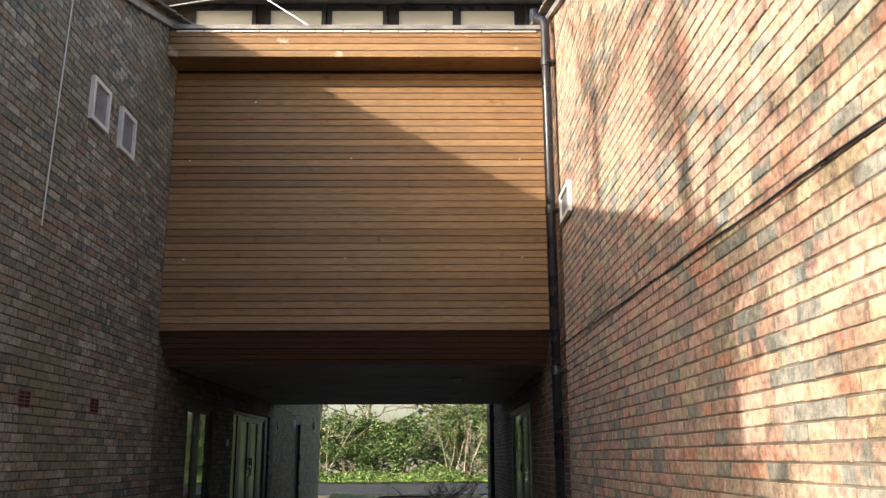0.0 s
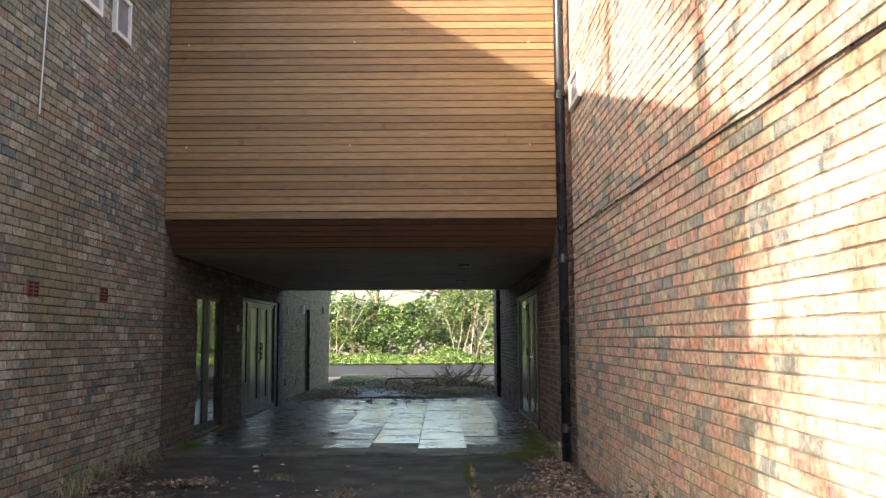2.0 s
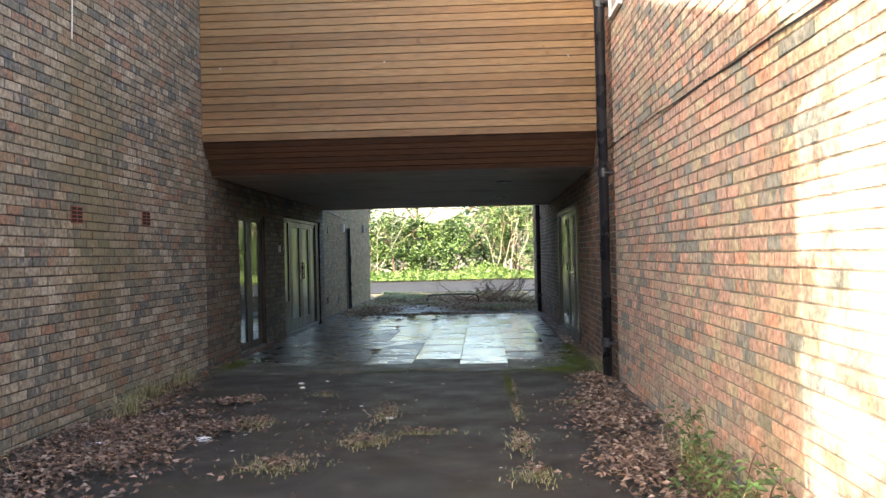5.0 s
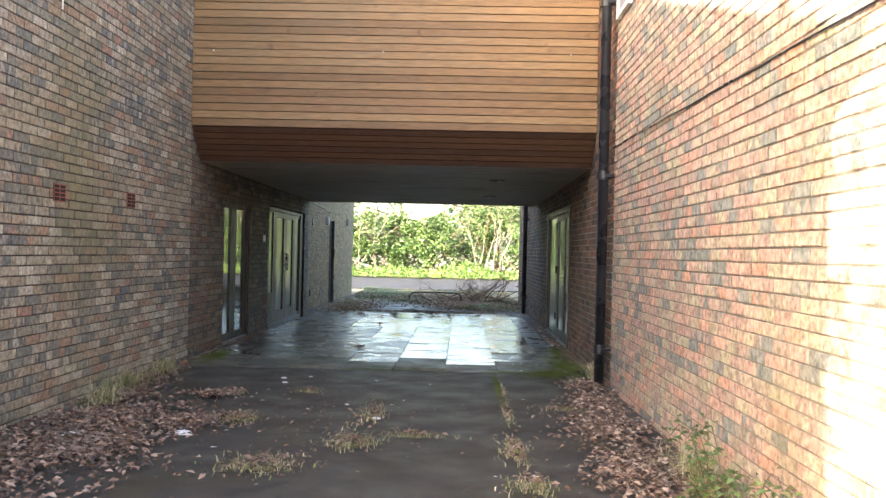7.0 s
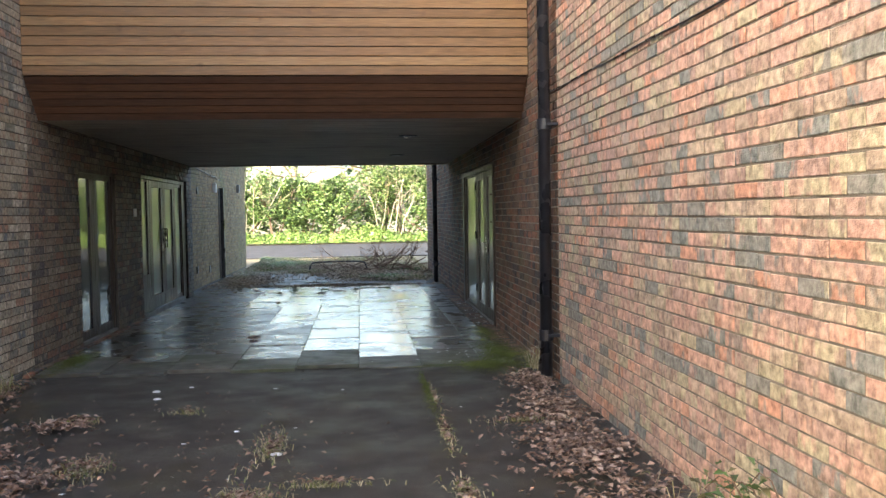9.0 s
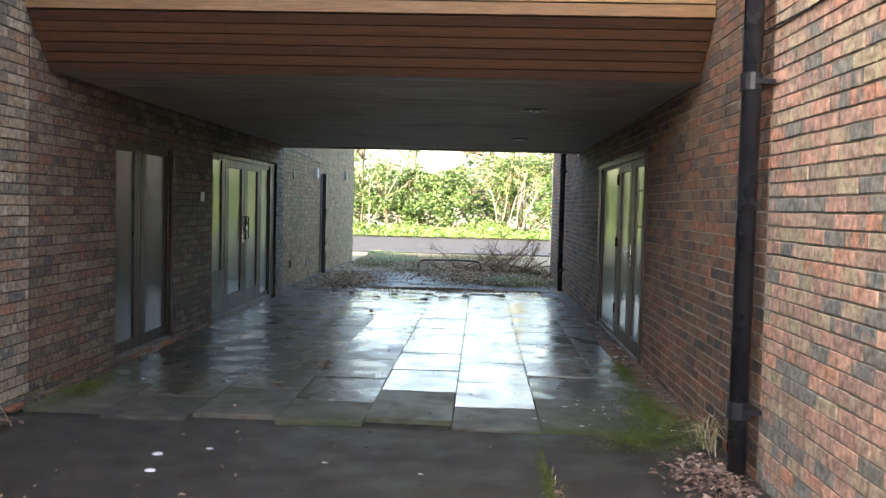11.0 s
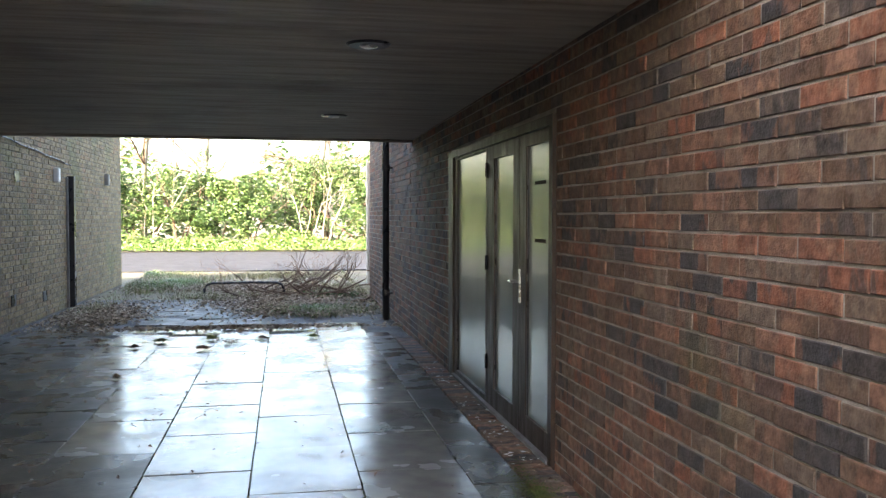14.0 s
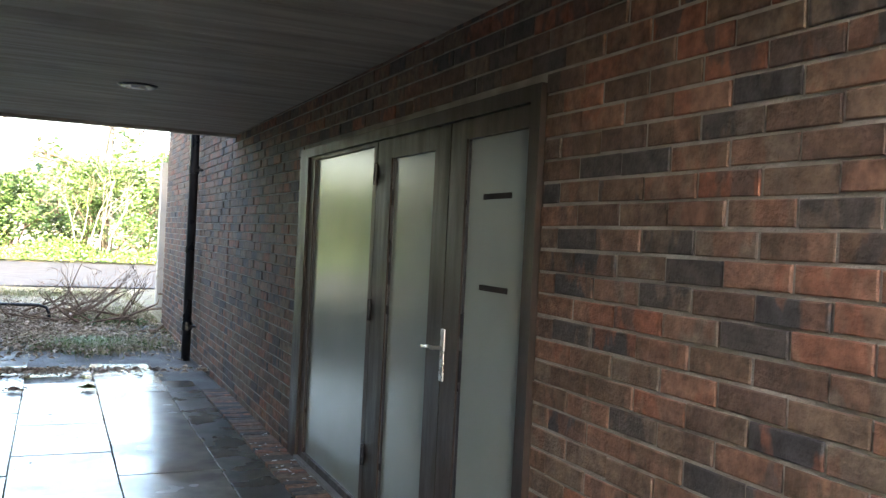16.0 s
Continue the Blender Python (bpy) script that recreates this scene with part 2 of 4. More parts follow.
M["dead_leaf"] = mat("dead beech leaf", [(0.0, (0.155, 0.098, 0.072)), (0.3, (0.235, 0.155, 0.12)), (0.55, (0.085, 0.056, 0.044)), (0.8, (0.33, 0.24, 0.19))], 12, rnd="island", rough=0.75, bump=0, mottle=0.25)
M["grass"] = mat("straw and grass blade", [(0.0, (0.24, 0.21, 0.11)), (0.25, (0.36, 0.31, 0.19)), (0.45, (0.13, 0.15, 0.05)), (0.6, (0.17, 0.19, 0.06)), (0.75, (0.42, 0.37, 0.25))], 10, rnd="island", rough=0.7, bump=0)
M["paper"] = mat("torn white litter", [(0.3, (0.6, 0.6, 0.62)), (0.7, (0.75, 0.75, 0.77))], 20, rough=0.6, bump=0.2)


# ---- mesh helpers ----
def box(bm, x0, x1, y0, y1, z0, z1, bevel=0.0):
    r = bmesh.ops.create_cube(bm, size=1)
    vs = r["verts"]
    bmesh.ops.scale(bm, vec=(x1 - x0, y1 - y0, z1 - z0), verts=vs)
    bmesh.ops.translate(bm, vec=((x0 + x1) / 2, (y0 + y1) / 2, (z0 + z1) / 2), verts=vs)
    if bevel:
        es = list({e for v in vs for e in v.link_edges})
        bmesh.ops.bevel(bm, geom=es, offset=bevel, segments=2, affect="EDGES", profile=0.6)
    return bm


def boxes(*args):
    bm = bmesh.new()
    for a in args:
        box(bm, *a)
    return bm


def prism(bm, pts, x0, x1):
    """Extrude a polygon given in (y, z) from x0 to x1."""
    a = [bm.verts.new((x0, y, z)) for y, z in pts]
    b = [bm.verts.new((x1, y, z)) for y, z in pts]
    bm.faces.new(a), bm.faces.new(b[::-1])
    for i in range(len(pts)):
        j = (i + 1) % len(pts)
        bm.faces.new((a[j], a[i], b[i], b[j]))
    bmesh.ops.recalc_face_normals(bm, faces=bm.faces)
    return bm


def tube(bm, pts, radii, sides=8):
    """A round tube along a line of points."""
    rings = []
    pts = [Vector(p) for p in pts]
    if not hasattr(radii, "__len__"):
        radii = [radii] * len(pts)
    for i, p in enumerate(pts):
        d = (pts[min(i + 1, len(pts) - 1)] - pts[max(i - 1, 0)]).normalized()
        u = d.orthogonal().normalized() if abs(d.z) > 0.9 else d.cross(Vector((0, 0, 1))).normalized()
        w = d.cross(u)
        rings.append([bm.verts.new(p + (u * math.cos(a) + w * math.sin(a)) * radii[i]) for a in (2 * math.pi * k / sides for k in range(sides))])
    for r, s in zip(rings, rings[1:]):
        for k in range(sides):
            bm.faces.new((r[k], r[(k + 1) % sides], s[(k + 1) % sides], s[k]))
    bm.faces.new(rings[0][::-1]), bm.faces.new(rings[-1])
    return bm


def mesh_of(bm, name, material, smooth=False):
    me = bpy.data.meshes.new(name)
    bmesh.ops.recalc_face_normals(bm, faces=bm.faces)
    bm.to_mesh(me)
    bm.free()
    me.materials.append(material)
    if smooth:
        me.polygons.foreach_set("use_smooth", [True] * len(me.polygons))
    return me


def part(name, bm, material, parent=None, label="", smooth=False):
    ob = new(name, mesh_of(bm, name, material, smooth))
    ob.parent = parent
    return tagged(ob, label)


def thing(name, bm, material, label="", category="", group="", kind="", smooth=False):
    return tagged(part(name, bm, material, None, "", smooth), label, category, group, kind)


def group_of(name, label, category, group="", kind="", at=(0, 0, 0)):
    ob = new(name)
    ob.location = at
    return tagged(ob, label, category, group, kind)


def raw(name, verts, faces, material, parent=None):
    me = bpy.data.meshes.new(name)
    me.from_pydata(verts, [], faces)
    me.materials.append(material)
    ob = new(name, me)
    ob.parent = parent
    return ob


# ---- ground ----
bm = bmesh.new()
bmesh.ops.create_grid(bm, x_segments=4, y_segments=4, size=1500)
bmesh.ops.translate(bm, vec=(0, 0, -0.06), verts=bm.verts)
thing("ground", bm, M["soil"], "bare soil and leaf mould under the whole site", "ground", kind="structure")
thing("pavement", boxes((XL - 0.2, XR + 0.01, -0.39, 13.6, -0.055, -0.035)), M["asphalt"], "dark wet bedding under the passage flags", "pavement", kind="structure")
thing("yard_asphalt", boxes((-14, 14, -26, -0.392, -0.055, -0.012)), M["asphalt"], "dark wet asphalt yard with moss", "pavement", kind="structure")
thing("road", boxes((-80, 80, 21.8, 34.4, -0.055, -0.02)), M["road"], "pale worn asphalt road beyond the passage", "road", kind="structure")

# ---- walls ----
LD1, LD2, RD = (1.53, 2.99, 0.0, 2.02), (4.30, 7.55, 0.0, 2.06), (2.25, 5.42, 0.0, 2.04)
FACE = 0.0075
YM = 0.06                       # where the yard walls become the passage walls
YMR = -1.24                     # on the right the lit and shaded brick colours meet behind the downpipe


def wall_body(name, face, side, ya, yb, top, holes, label, mortar="mortar", z0=-0.05, thick=0.3):
    """side +1: the face looks to +x. The body lies behind the brick faces."""
    x1 = face - side * FACE
    x0 = face - side * thick
    bm = bmesh.new()
    cuts = sorted({ya, yb, *[h[0] for h in holes], *[h[1] for h in holes], *([4.0] if ya < 4 < yb else [])})
    for a, b in zip(cuts, cuts[1:]):
        mid = (a + b) / 2
        low = z0
        for h in holes:
            if h[0] < mid < h[1]:
                low = h[3]
        prism(bm, [(a, low), (b, low), (b, top(b)), (a, top(a))], min(x0, x1), max(x0, x1))
    return thing(name, bm, M[mortar], label, "wall", kind="structure")


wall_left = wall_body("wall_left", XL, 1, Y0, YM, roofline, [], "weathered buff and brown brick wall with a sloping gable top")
wall_right = wall_body("wall_right", XR, -1, Y0, YMR, roofline, [], "brick wall with a sloping gable top, coloured paler for the yard light", "mid_mortar")
wall_passage_left = wall_body("wall_passage_left", XL, 1, YM, YE + 0.2, roofline, [LD1, LD2], "brown brick wall of the covered passage, colours darkened for its shade", "mortar")
wall_passage_right = wall_body("wall_passage_right", XR, -1, YMR, YE + 0.2, roofline, [RD], "red brick wall of the covered passage, coloured darker for its shade", "pale_mortar")
wall_far_left = wall_body("wall_far_left", XL - 0.22, 1, YE + 0.2, 17.3, roofline, [], "pale damp brick wall beyond the passage", "mid_mortar")
wall_far_right = wall_body("wall_far_right", XR, -1, YE + 0.2, 13.2, lambda y: 5.4, [], "red-brown brick wall beyond the passage", "pale_mortar")
for nm, s in (("left", -1), ("right", 1)):
    f = XL if s < 0 else XR
    x0, x1 = sorted((f + s * 0.31, f + s * 5.0))
    bm = bmesh.new()
    prism(bm, [(Y0, -0.05), (Y0 + 0.3, -0.05), (Y0 + 0.3, roofline(Y0)), (Y0, roofline(Y0))], x0, x1)
    prism(bm, [(16.9, -0.05), (17.2, -0.05), (17.2, 2.7), (16.9, 2.7)], x0, x1)
    prism(bm, [(Y0 + 0.3, -0.05), (16.9, -0.05), (16.9, 2.7), (4, roofline(4)), (Y0 + 0.3, roofline(Y0 + 0.3))], *sorted((f + s * 4.7, f + s * 5.0)))
    thing("wall_back_" + nm, bm, M["inside"], "plain outer walls of the brick block", "wall", kind="structure")
    bm = bmesh.new()
    a, b = sorted((f + s * 0.02, f + s * 5.2))
    r = lambda y: roofline(y) + 0.005
    prism(bm, [(Y0 - 0.3, r(Y0 - 0.3)), (4, r(4)), (17.5, r(17.5)), (17.5, r(17.5) + 0.1), (4, r(4) + 0.1), (Y0 - 0.3, r(Y0 - 0.3) + 0.1)], a, b)
    thing("roof_" + nm, bm, M["tile"], "weathered tiled roof slope", "roof", kind="structure")

# ---- the bridge over the passage ----
bridge = group_of("bridge_block", "timber-clad upper storey bridging two brick buildings", "building", at=(0, 0, 2.3))
BT = 6.20
part("core", boxes((XL, XR, 0.012, 3.0, 2.79, BT)), M["gap"], bridge, "dark backing behind the boards")
for o in bridge.children:
    o.matrix_parent_inverse = bridge.matrix_basis.inverted()


def under(ob, parent):
    ob.parent = parent
    ob.matrix_parent_inverse = Matrix.Translation(parent.location).inverted()
    return ob


PITCH = 0.0915
nb = int((BT - 2.77) / PITCH)
board = mesh_of(box(bmesh.new(), XL + 0.004, XR - 0.004, -0.022, 0.010, 0.004, PITCH - 0.005, 0.003), "board", M["cedar"])
for i in range(nb):
    ob = under(new("board", board), bridge)
    ob.location = (0, random.uniform(-0.003, 0.003), 2.77 + i * PITCH)
# sloping underside, its shade put into the darker board colour
S0, S1 = Vector((0, 0.0, 2.765)), Vector((0, 0.352, 2.39))
n = 6
ang = math.atan2(S1.z - S0.z, S1.y - S0.y)
ln = (S1 - S0).length / n
sb = mesh_of(box(bmesh.new(), XL + 0.004, XR - 0.004, 0.004, ln - 0.006, 0.0, 0.02, 0.003), "board", M["shaded_cedar"])
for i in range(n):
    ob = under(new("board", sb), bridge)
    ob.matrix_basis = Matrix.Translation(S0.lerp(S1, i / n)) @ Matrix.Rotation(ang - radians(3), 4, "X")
bm = bmesh.new()
prism(bm, [(0.03, 2.785), (0.36, 2.43), (0.36, 2.785)], XL, XR)
under(part("soffit_core", bm, M["gap"]), bridge)

# ceiling of the passage: one mesh with board joints
bm = bmesh.new()
y = 0.345


def ceil_z(y):
    return 2.395 + (CEIL - 2.395) * (y - 0.345) / (YE - 0.345)


while y < YE:
    w = min(0.145, YE - y)
    z = ceil_z(y) + random.uniform(0, 0.0022)
    box(bm, XL, XR, y + 0.0006, y + w - 0.0006, z, z + 0.05)
    y += 0.145
box(bm, XL, XR, 0.365, YE, 2.45, 2.62)
box(bm, XL, XR, YE + 0.002, YE + 0.1, CEIL - 0.025, CEIL + 0.45)
thing("ceiling", bm, M["ceiling"], "grey stained boarded ceiling of the passage", "ceiling", kind="structure")
thing("upper_back_wall", boxes((XL, XR, 3.01, YE - 0.21, 2.63, 2.8), (XL, XR, YE - 0.2, YE - 0.002, 2.81, 6.0)), M["inside"], "plain rear wall of the bridging block", "wall", kind="structure")

# eaves gutter box
GY0, GY1, GZ0, GZ1 = -0.45, -0.023, 6.19, 6.60
eaves = group_of("eaves_box", "timber-boarded eaves box with stained boards and a lead edge", "eaves", at=(0, GY0, GZ0))
under(part("soffit", boxes((XL, XR, GY0 + 0.02, GY1, GZ0, GZ0 + 0.02)), M["cedar"]), eaves)
under(part("core", boxes((XL, XR, GY0 + 0.035, 0.9, GZ0 + 0.03, GZ1 - 0.005)), M["gap"]), eaves)
eb = mesh_of(box(bmesh.new(), XL + 0.003, XR - 0.003, GY0, GY0 + 0.03, 0.004, 0.087, 0.004), "board", M["cedar_eaves"])
for i in range(4):
    under(new("board", eb), eaves).location = (0, 0, GZ0 - 0.01 + i * 0.0915)
under(part("lead_capping", boxes((XL, XR, GY0 - 0.02, 0.9, GZ1 - 0.04, GZ1 + 0.015)), M["lead"], None, "dull lead capping"), eaves)
for i in range(13):
    x = XL + 0.1 + i * (XR - XL - 0.2) / 13
    under(part("conduit", tube(bmesh.new(), [(x, GY0 - 0.012, GZ1 - 0.075), (x + 0.335, GY0 - 0.012, GZ1 - 0.073)], 0.012, 6), M["white"], None, "pale conduit length"), eaves)

# clerestory
cle = group_of("clerestory", "brown framed row of upper windows with white blinds", "window", at=(0, 1.0, GZ1))
under(part("wall", boxes((-5.5, 5.5, 1.06, 1.2, GZ1, 8.2)), M["frame"]), cle)
under(part("roof", boxes((-5.6, 5.6, 0.5, 3.2, 7.75, 7.9)), M["lead"]), cle)
under(part("fascia", boxes((-5.6, 5.6, 0.44, 0.498, 7.68, 7.92)), M["white"], None, "pale painted fascia board"), cle)
under(part("sill", boxes((-5.5, 5.5, 0.93, 1.06, GZ1, GZ1 + 0.09)), M["frame"]), cle)
for x, x1 in ((-3.6, -2.80), (-2.36, -1.54), (-1.27, -0.53), (-0.38, 0.36), (0.60, 1.38), (1.50, 2.28), (2.5, 3.3)):
    w = under(part("window_frame", boxes((x - 0.06, x, 0.98, 1.058, 6.6, 7.7), (x1, x1 + 0.06, 0.98, 1.058, 6.6, 7.7), (x, x1, 0.98, 1.058, 7.62, 7.7), (x, x1, 0.98, 1.058, 6.6, 6.66)), M["black"]), cle)
    part("pane", boxes((x + 0.001, x1 - 0.001, 1.01, 1.02, 6.661, 7.619)), M["blind_glass"], w, "glass over a drawn white blind")

# downpipes
def downpipe(name, x, y, z0, z1, label, elbow=False, r=0.052):
    root = group_of(name, label, "downpipe", at=(x, y, z0))
    pts = [(x, y, z0), (x, y, z1)]
    if elbow:
        pts = [(x, y, z0), (x, y, z1 - 0.28), (x - 0.02, y + 0.03, z1 - 0.2), (x - 0.09, y + 0.13, z1 - 0.12), (x - 0.1, y + 0.16, z1 - 0.05), (x - 0.1, y + 0.16, z1)]
    under(part("pipe", tube(bmesh.new(), pts, r, 16), M["black"], smooth=True), root)
    z = z0 + 0.35
    while z < z1 - 0.5:
        under(part("collar", tube(bmesh.new(), [(x, y, z), (x, y, z + 0.09)], r + 0.011, 16), M["black"]), root)
        s = 1 if x > 0 else -1
        under(part("bracket", boxes((min(x, x + s * 0.105), max(x, x + s * 0.105), y - 0.07, y + 0.07, z + 0.03, z + 0.055)), M["black"]), root)
        z += 1.78
    return root


downpipe("downpipe", XR - 0.112, -1.24, -0.01, GZ0 + 0.3, "black cast downpipe on brackets against the brick wall", True)
downpipe("downpipe", XR - 0.085, 9.9, -0.03, 5.2, "black downpipe at the far end of the passage", r=0.05)

# ---- doors ----
def glazed(root, x, ya, yb, z0, z1, low, high, top, bottom, pane):
    """One glazed leaf in a plane x, with the stiles at its low and high end along y."""
    d = 0.022
    leaf = under(part("leaf", boxes((x - d, x + d, ya, ya + low, z0, z1), (x - d, x + d, yb - high, yb, z0, z1),
                                    (x - d, x + d, ya + low, yb - high, z0, z0 + bottom), (x - d, x + d, ya + low, yb - high, z1 - top, z1)), M["frame"]), root)
    part("pane", boxes((x - 0.003, x + 0.003, ya + low + 0.001, yb - high - 0.001, z0 + bottom + 0.001, z1 - top - 0.001)), M[pane], leaf, "obscure glass with pale film")
    for a, b in ((ya + low, ya + low + 0.012), (yb - high - 0.012, yb - high)):
        part("bead", boxes((x - 0.014, x + 0.014, a + 0.0012, b - 0.0012, z0 + bottom + 0.001, z1 - top - 0.001)), M["black"], leaf)
    return leaf


def door_set(name, hole, face, side, splits, label, recess=0.075, jambs=(0.06, 0.06), pane="filmed"):
    """splits: (ya, yb, low stile, high stile, top rail, bottom rail, z0) of each glazed leaf."""
    ya, yb, z0, z1 = hole
    x = face - side * recess
    root = group_of(name, label, "door", kind="structure", at=(x, (ya + yb) / 2, 0))
    lo, hi = x - 0.04, x + 0.04
    a, b = ya + jambs[0], yb - jambs[1]
    under(part("door_frame", boxes((lo, hi, ya + 0.002, a, z0, z1 - 0.002), (lo, hi, b, yb - 0.002, z0, z1 - 0.002), (lo, hi, a, b, z1 - 0.06, z1 - 0.002)), M["frame"]), root)
    under(part("threshold", boxes((lo - 0.01, hi + 0.03, a, b, z0 - 0.04, z0 + 0.035)), M["lead"], None, "worn pale threshold"), root)
    for p, q, low, high, tp, bt, z in splits:
        glazed(root, x, p, q, z, z1 - 0.063, low, high, tp, bt, pane)
    return root


RX, LX = XR + 0.02, XL - 0.075
rd = door_set("door_1", RD, XR, -1, [(3.93, 5.215, 0.055, 0.10, 0.02, 0.04, 0.037), (3.02, 3.925, 0.16, 0.205, 0.10, 0.14, 0.037), (2.325, 3.01, 0.03, 0.15, 0.08, 0.14, 0.037)],
              "brown glazed timber door with sidelights and pale film", 0.02, (0.07, 0.20))
d2 = door_set("door_2", LD2, XL, 1, [(4.365, 4.97, 0.03, 0.13, 0.03, 0.55, 0.037), (4.98, 5.885, 0.16, 0.145, 0.10, 0.20, 0.04), (5.895, 6.70, 0.145, 0.12, 0.10, 0.20, 0.04), (6.71, 7.265, 0.105, 0.03, 0.05, 0.06, 0.037)],
              "brown glazed double doors with sidelights, closed", jambs=(0.06, 0.28))
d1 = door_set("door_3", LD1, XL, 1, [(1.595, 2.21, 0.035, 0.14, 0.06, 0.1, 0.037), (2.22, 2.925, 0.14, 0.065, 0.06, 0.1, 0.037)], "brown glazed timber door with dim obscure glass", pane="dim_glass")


def lever(root, x, side, y, z):
    h = under(part("handle", boxes((x + side * 0.022 - 0.006, x + side * 0.022 + 0.006, y - 0.02, y + 0.02, z - 0.11, z + 0.11, 0.004)), M["steel"], None, "steel lever handle on a long plate"), root)
    g = part("lever", tube(bmesh.new(), [(x + side * 0.03, y, z + 0.03), (x + side * 0.065, y, z + 0.03), (x + side * 0.07, y + 0.11, z + 0.025)], 0.009, 8), M["steel"], smooth=True)
    g.parent = h
    return h


lever(rd, RX, -1, 3.0, 1.0)
lever(d2, XL - 0.075, 1, 5.82, 1.0)
for y in (5.83, 5.97):
    under(part("pull_handle", tube(bmesh.new(), [(LX + 0.022, y, 0.95), (LX + 0.06, y, 0.95), (LX + 0.06, y, 1.25), (LX + 0.022, y, 1.25)], 0.01, 8), M["black"]), d2)
for z in (0.3, 1.05, 1.75):
    under(part("hinge", tube(bmesh.new(), [(RX - 0.03, 3.9275, z), (RX - 0.03, 3.9275, z + 0.11)], 0.011, 8), M["black"]), rd)

# recessed ceiling lamps: black disc for the shaded recess, steel disc for its glint
for y in (2.27, 5.58):
    cz = ceil_z(y) + 0.002
    lampo = group_of("downlight", "unlit round recessed ceiling light, its dark recess a black disc", "ceiling light", "ceiling lights of the passage", at=(1.46, y, cz))
    bm = bmesh.new()
    tube(bm, [(1.46, y, cz - 0.012), (1.46, y, cz)], [0.11, 0.125], 24)
    under(part("rim", bm, M["black"], None, "black disc for the shaded recess"), lampo)
    bm = bmesh.new()
    tube(bm, [(1.46, y, cz - 0.022), (1.46, y, cz - 0.0121)], [0.035, 0.05], 20)
    under(part("lens", bm, M["steel"], None, "small steel disc for the glint in the recess"), lampo)

# vent panels high on the left wall
def vent_panel(y0, y1, z0, z1, face, side, label):
    x = face
    root = group_of("wall_vent", label, "vent", at=(face, (y0 + y1) / 2, z0))
    d = side * 0.045
    lo, hi = sorted((x + side * 0.001, x + d))
    under(part("frame", boxes((lo, hi, y0, y0 + 0.045, z0, z1), (lo, hi, y1 - 0.045, y1, z0, z1), (lo, hi, y0 + 0.045, y1 - 0.045, z0, z0 + 0.045), (lo, hi, y0 + 0.045, y1 - 0.045, z1 - 0.045, z1)), M["white"]), root)
    lo, hi = sorted((x + side * 0.001, x + side * 0.02))
    under(part("screen", boxes((lo, hi, y0 + 0.046, y1 - 0.046, z0 + 0.046, z1 - 0.046)), M["grey_panel"], None, "grey mesh screen"), root)


vent_panel(-2.64, -2.20, 4.475, 4.925, XL, 1, "white framed grey vent panel on the brick wall")
vent_panel(-1.86, -1.42, 4.455, 4.925, XL, 1, "white framed grey vent panel on the brick wall")
vent_panel(-2.02, -1.42, 3.72, 4.05, XR, -1, "white framed vent panel on the sunlit brick wall")


def air_brick(y, z):
    root = group_of("air_brick", "red clay air brick, its eight square holes drawn as dark plates", "air brick", "air bricks", at=(XL, y, z))
    under(part("body", boxes((XL + 0.001, XL + 0.006, y - 0.105, y + 0.105, z - 0.07, z + 0.07)), M["terracotta"]), root)
    # Near-black plates on the face stand for the shade inside the holes.
    for i in range(2):
        for j in range(4):
            yy, zz = y - 0.05 + i * 0.1, z - 0.05 + j * 0.033
            under(part("hole", boxes((XL + 0.0062, XL + 0.0075, yy - 0.04, yy + 0.04, zz - 0.0115, zz + 0.0115)), M["gap"]), root)


air_brick(-3.33, 1.745)
air_brick(-1.83, 1.775)
cable = thing("cable", tube(bmesh.new(), [(XL + 0.012, -3.22, 5.6), (XL + 0.012, -3.30, 4.4), (XL + 0.012, -3.376, 3.2)], 0.007, 6), M["white"], "thin pale cable clipped down the brick wall", "cable")

# cable along the sunlit wall, and overhead wires
pts = [(XR - 0.008, -0.7 - 0.35 * k, 2.475 - 0.0085 * k + 0.004 * math.sin(k * 1.7)) for k in range(24)]
thing("cable", tube(bmesh.new(), pts, 0.0065, 6), M["black"], "black cable sagging along a brick course", "cable")
for a, b in (((-3.2, -0.4, 6.75), (-0.6, 0.9, 8.0)), ((-0.4, -0.3, 6.62), (-2.6, 0.9, 8.6))):
    thing("overhead_wire", tube(bmesh.new(), [a, b], 0.009, 5), M["white"], "thin pale overhead wire above the eaves", "cable", "overhead wires")

# verge tiles on the gables
tile = mesh_of(box(bmesh.new(), -0.10, 0.10, -0.155, 0.155, 0.0, 0.03, 0.004), "verge_tile", M["tile"])
for f, s, nm in ((XL, 1, "left"), (XR, -1, "right")):
    root = group_of("verge_trim", "weathered verge tiles over a dark moulded bargeboard", "roof edge", at=(f, 0, roofline(0)))
    bm = bmesh.new()
    prism(bm, [(Y0, roofline(Y0) - 0.07), (0.9, roofline(0.9) - 0.07), (0.9, roofline(0.9) + 0.004), (Y0, roofline(Y0) + 0.004)], *sorted((f + s * 0.001, f + s * 0.05)))
    under(part("bargeboard", bm, M["lead"]), root)
    k = 0
    y = Y0
    while y < 0.8:
        ob = under(new("verge_tile", tile), root)
        ob.matrix_basis = pose(f + s * 0.0, y + 0.15, roofline(y + 0.15) + 0.108 + (k % 2) * 0.0, 20.5, random.uniform(-2, 2), 0)
        y += 0.27
        k += 1

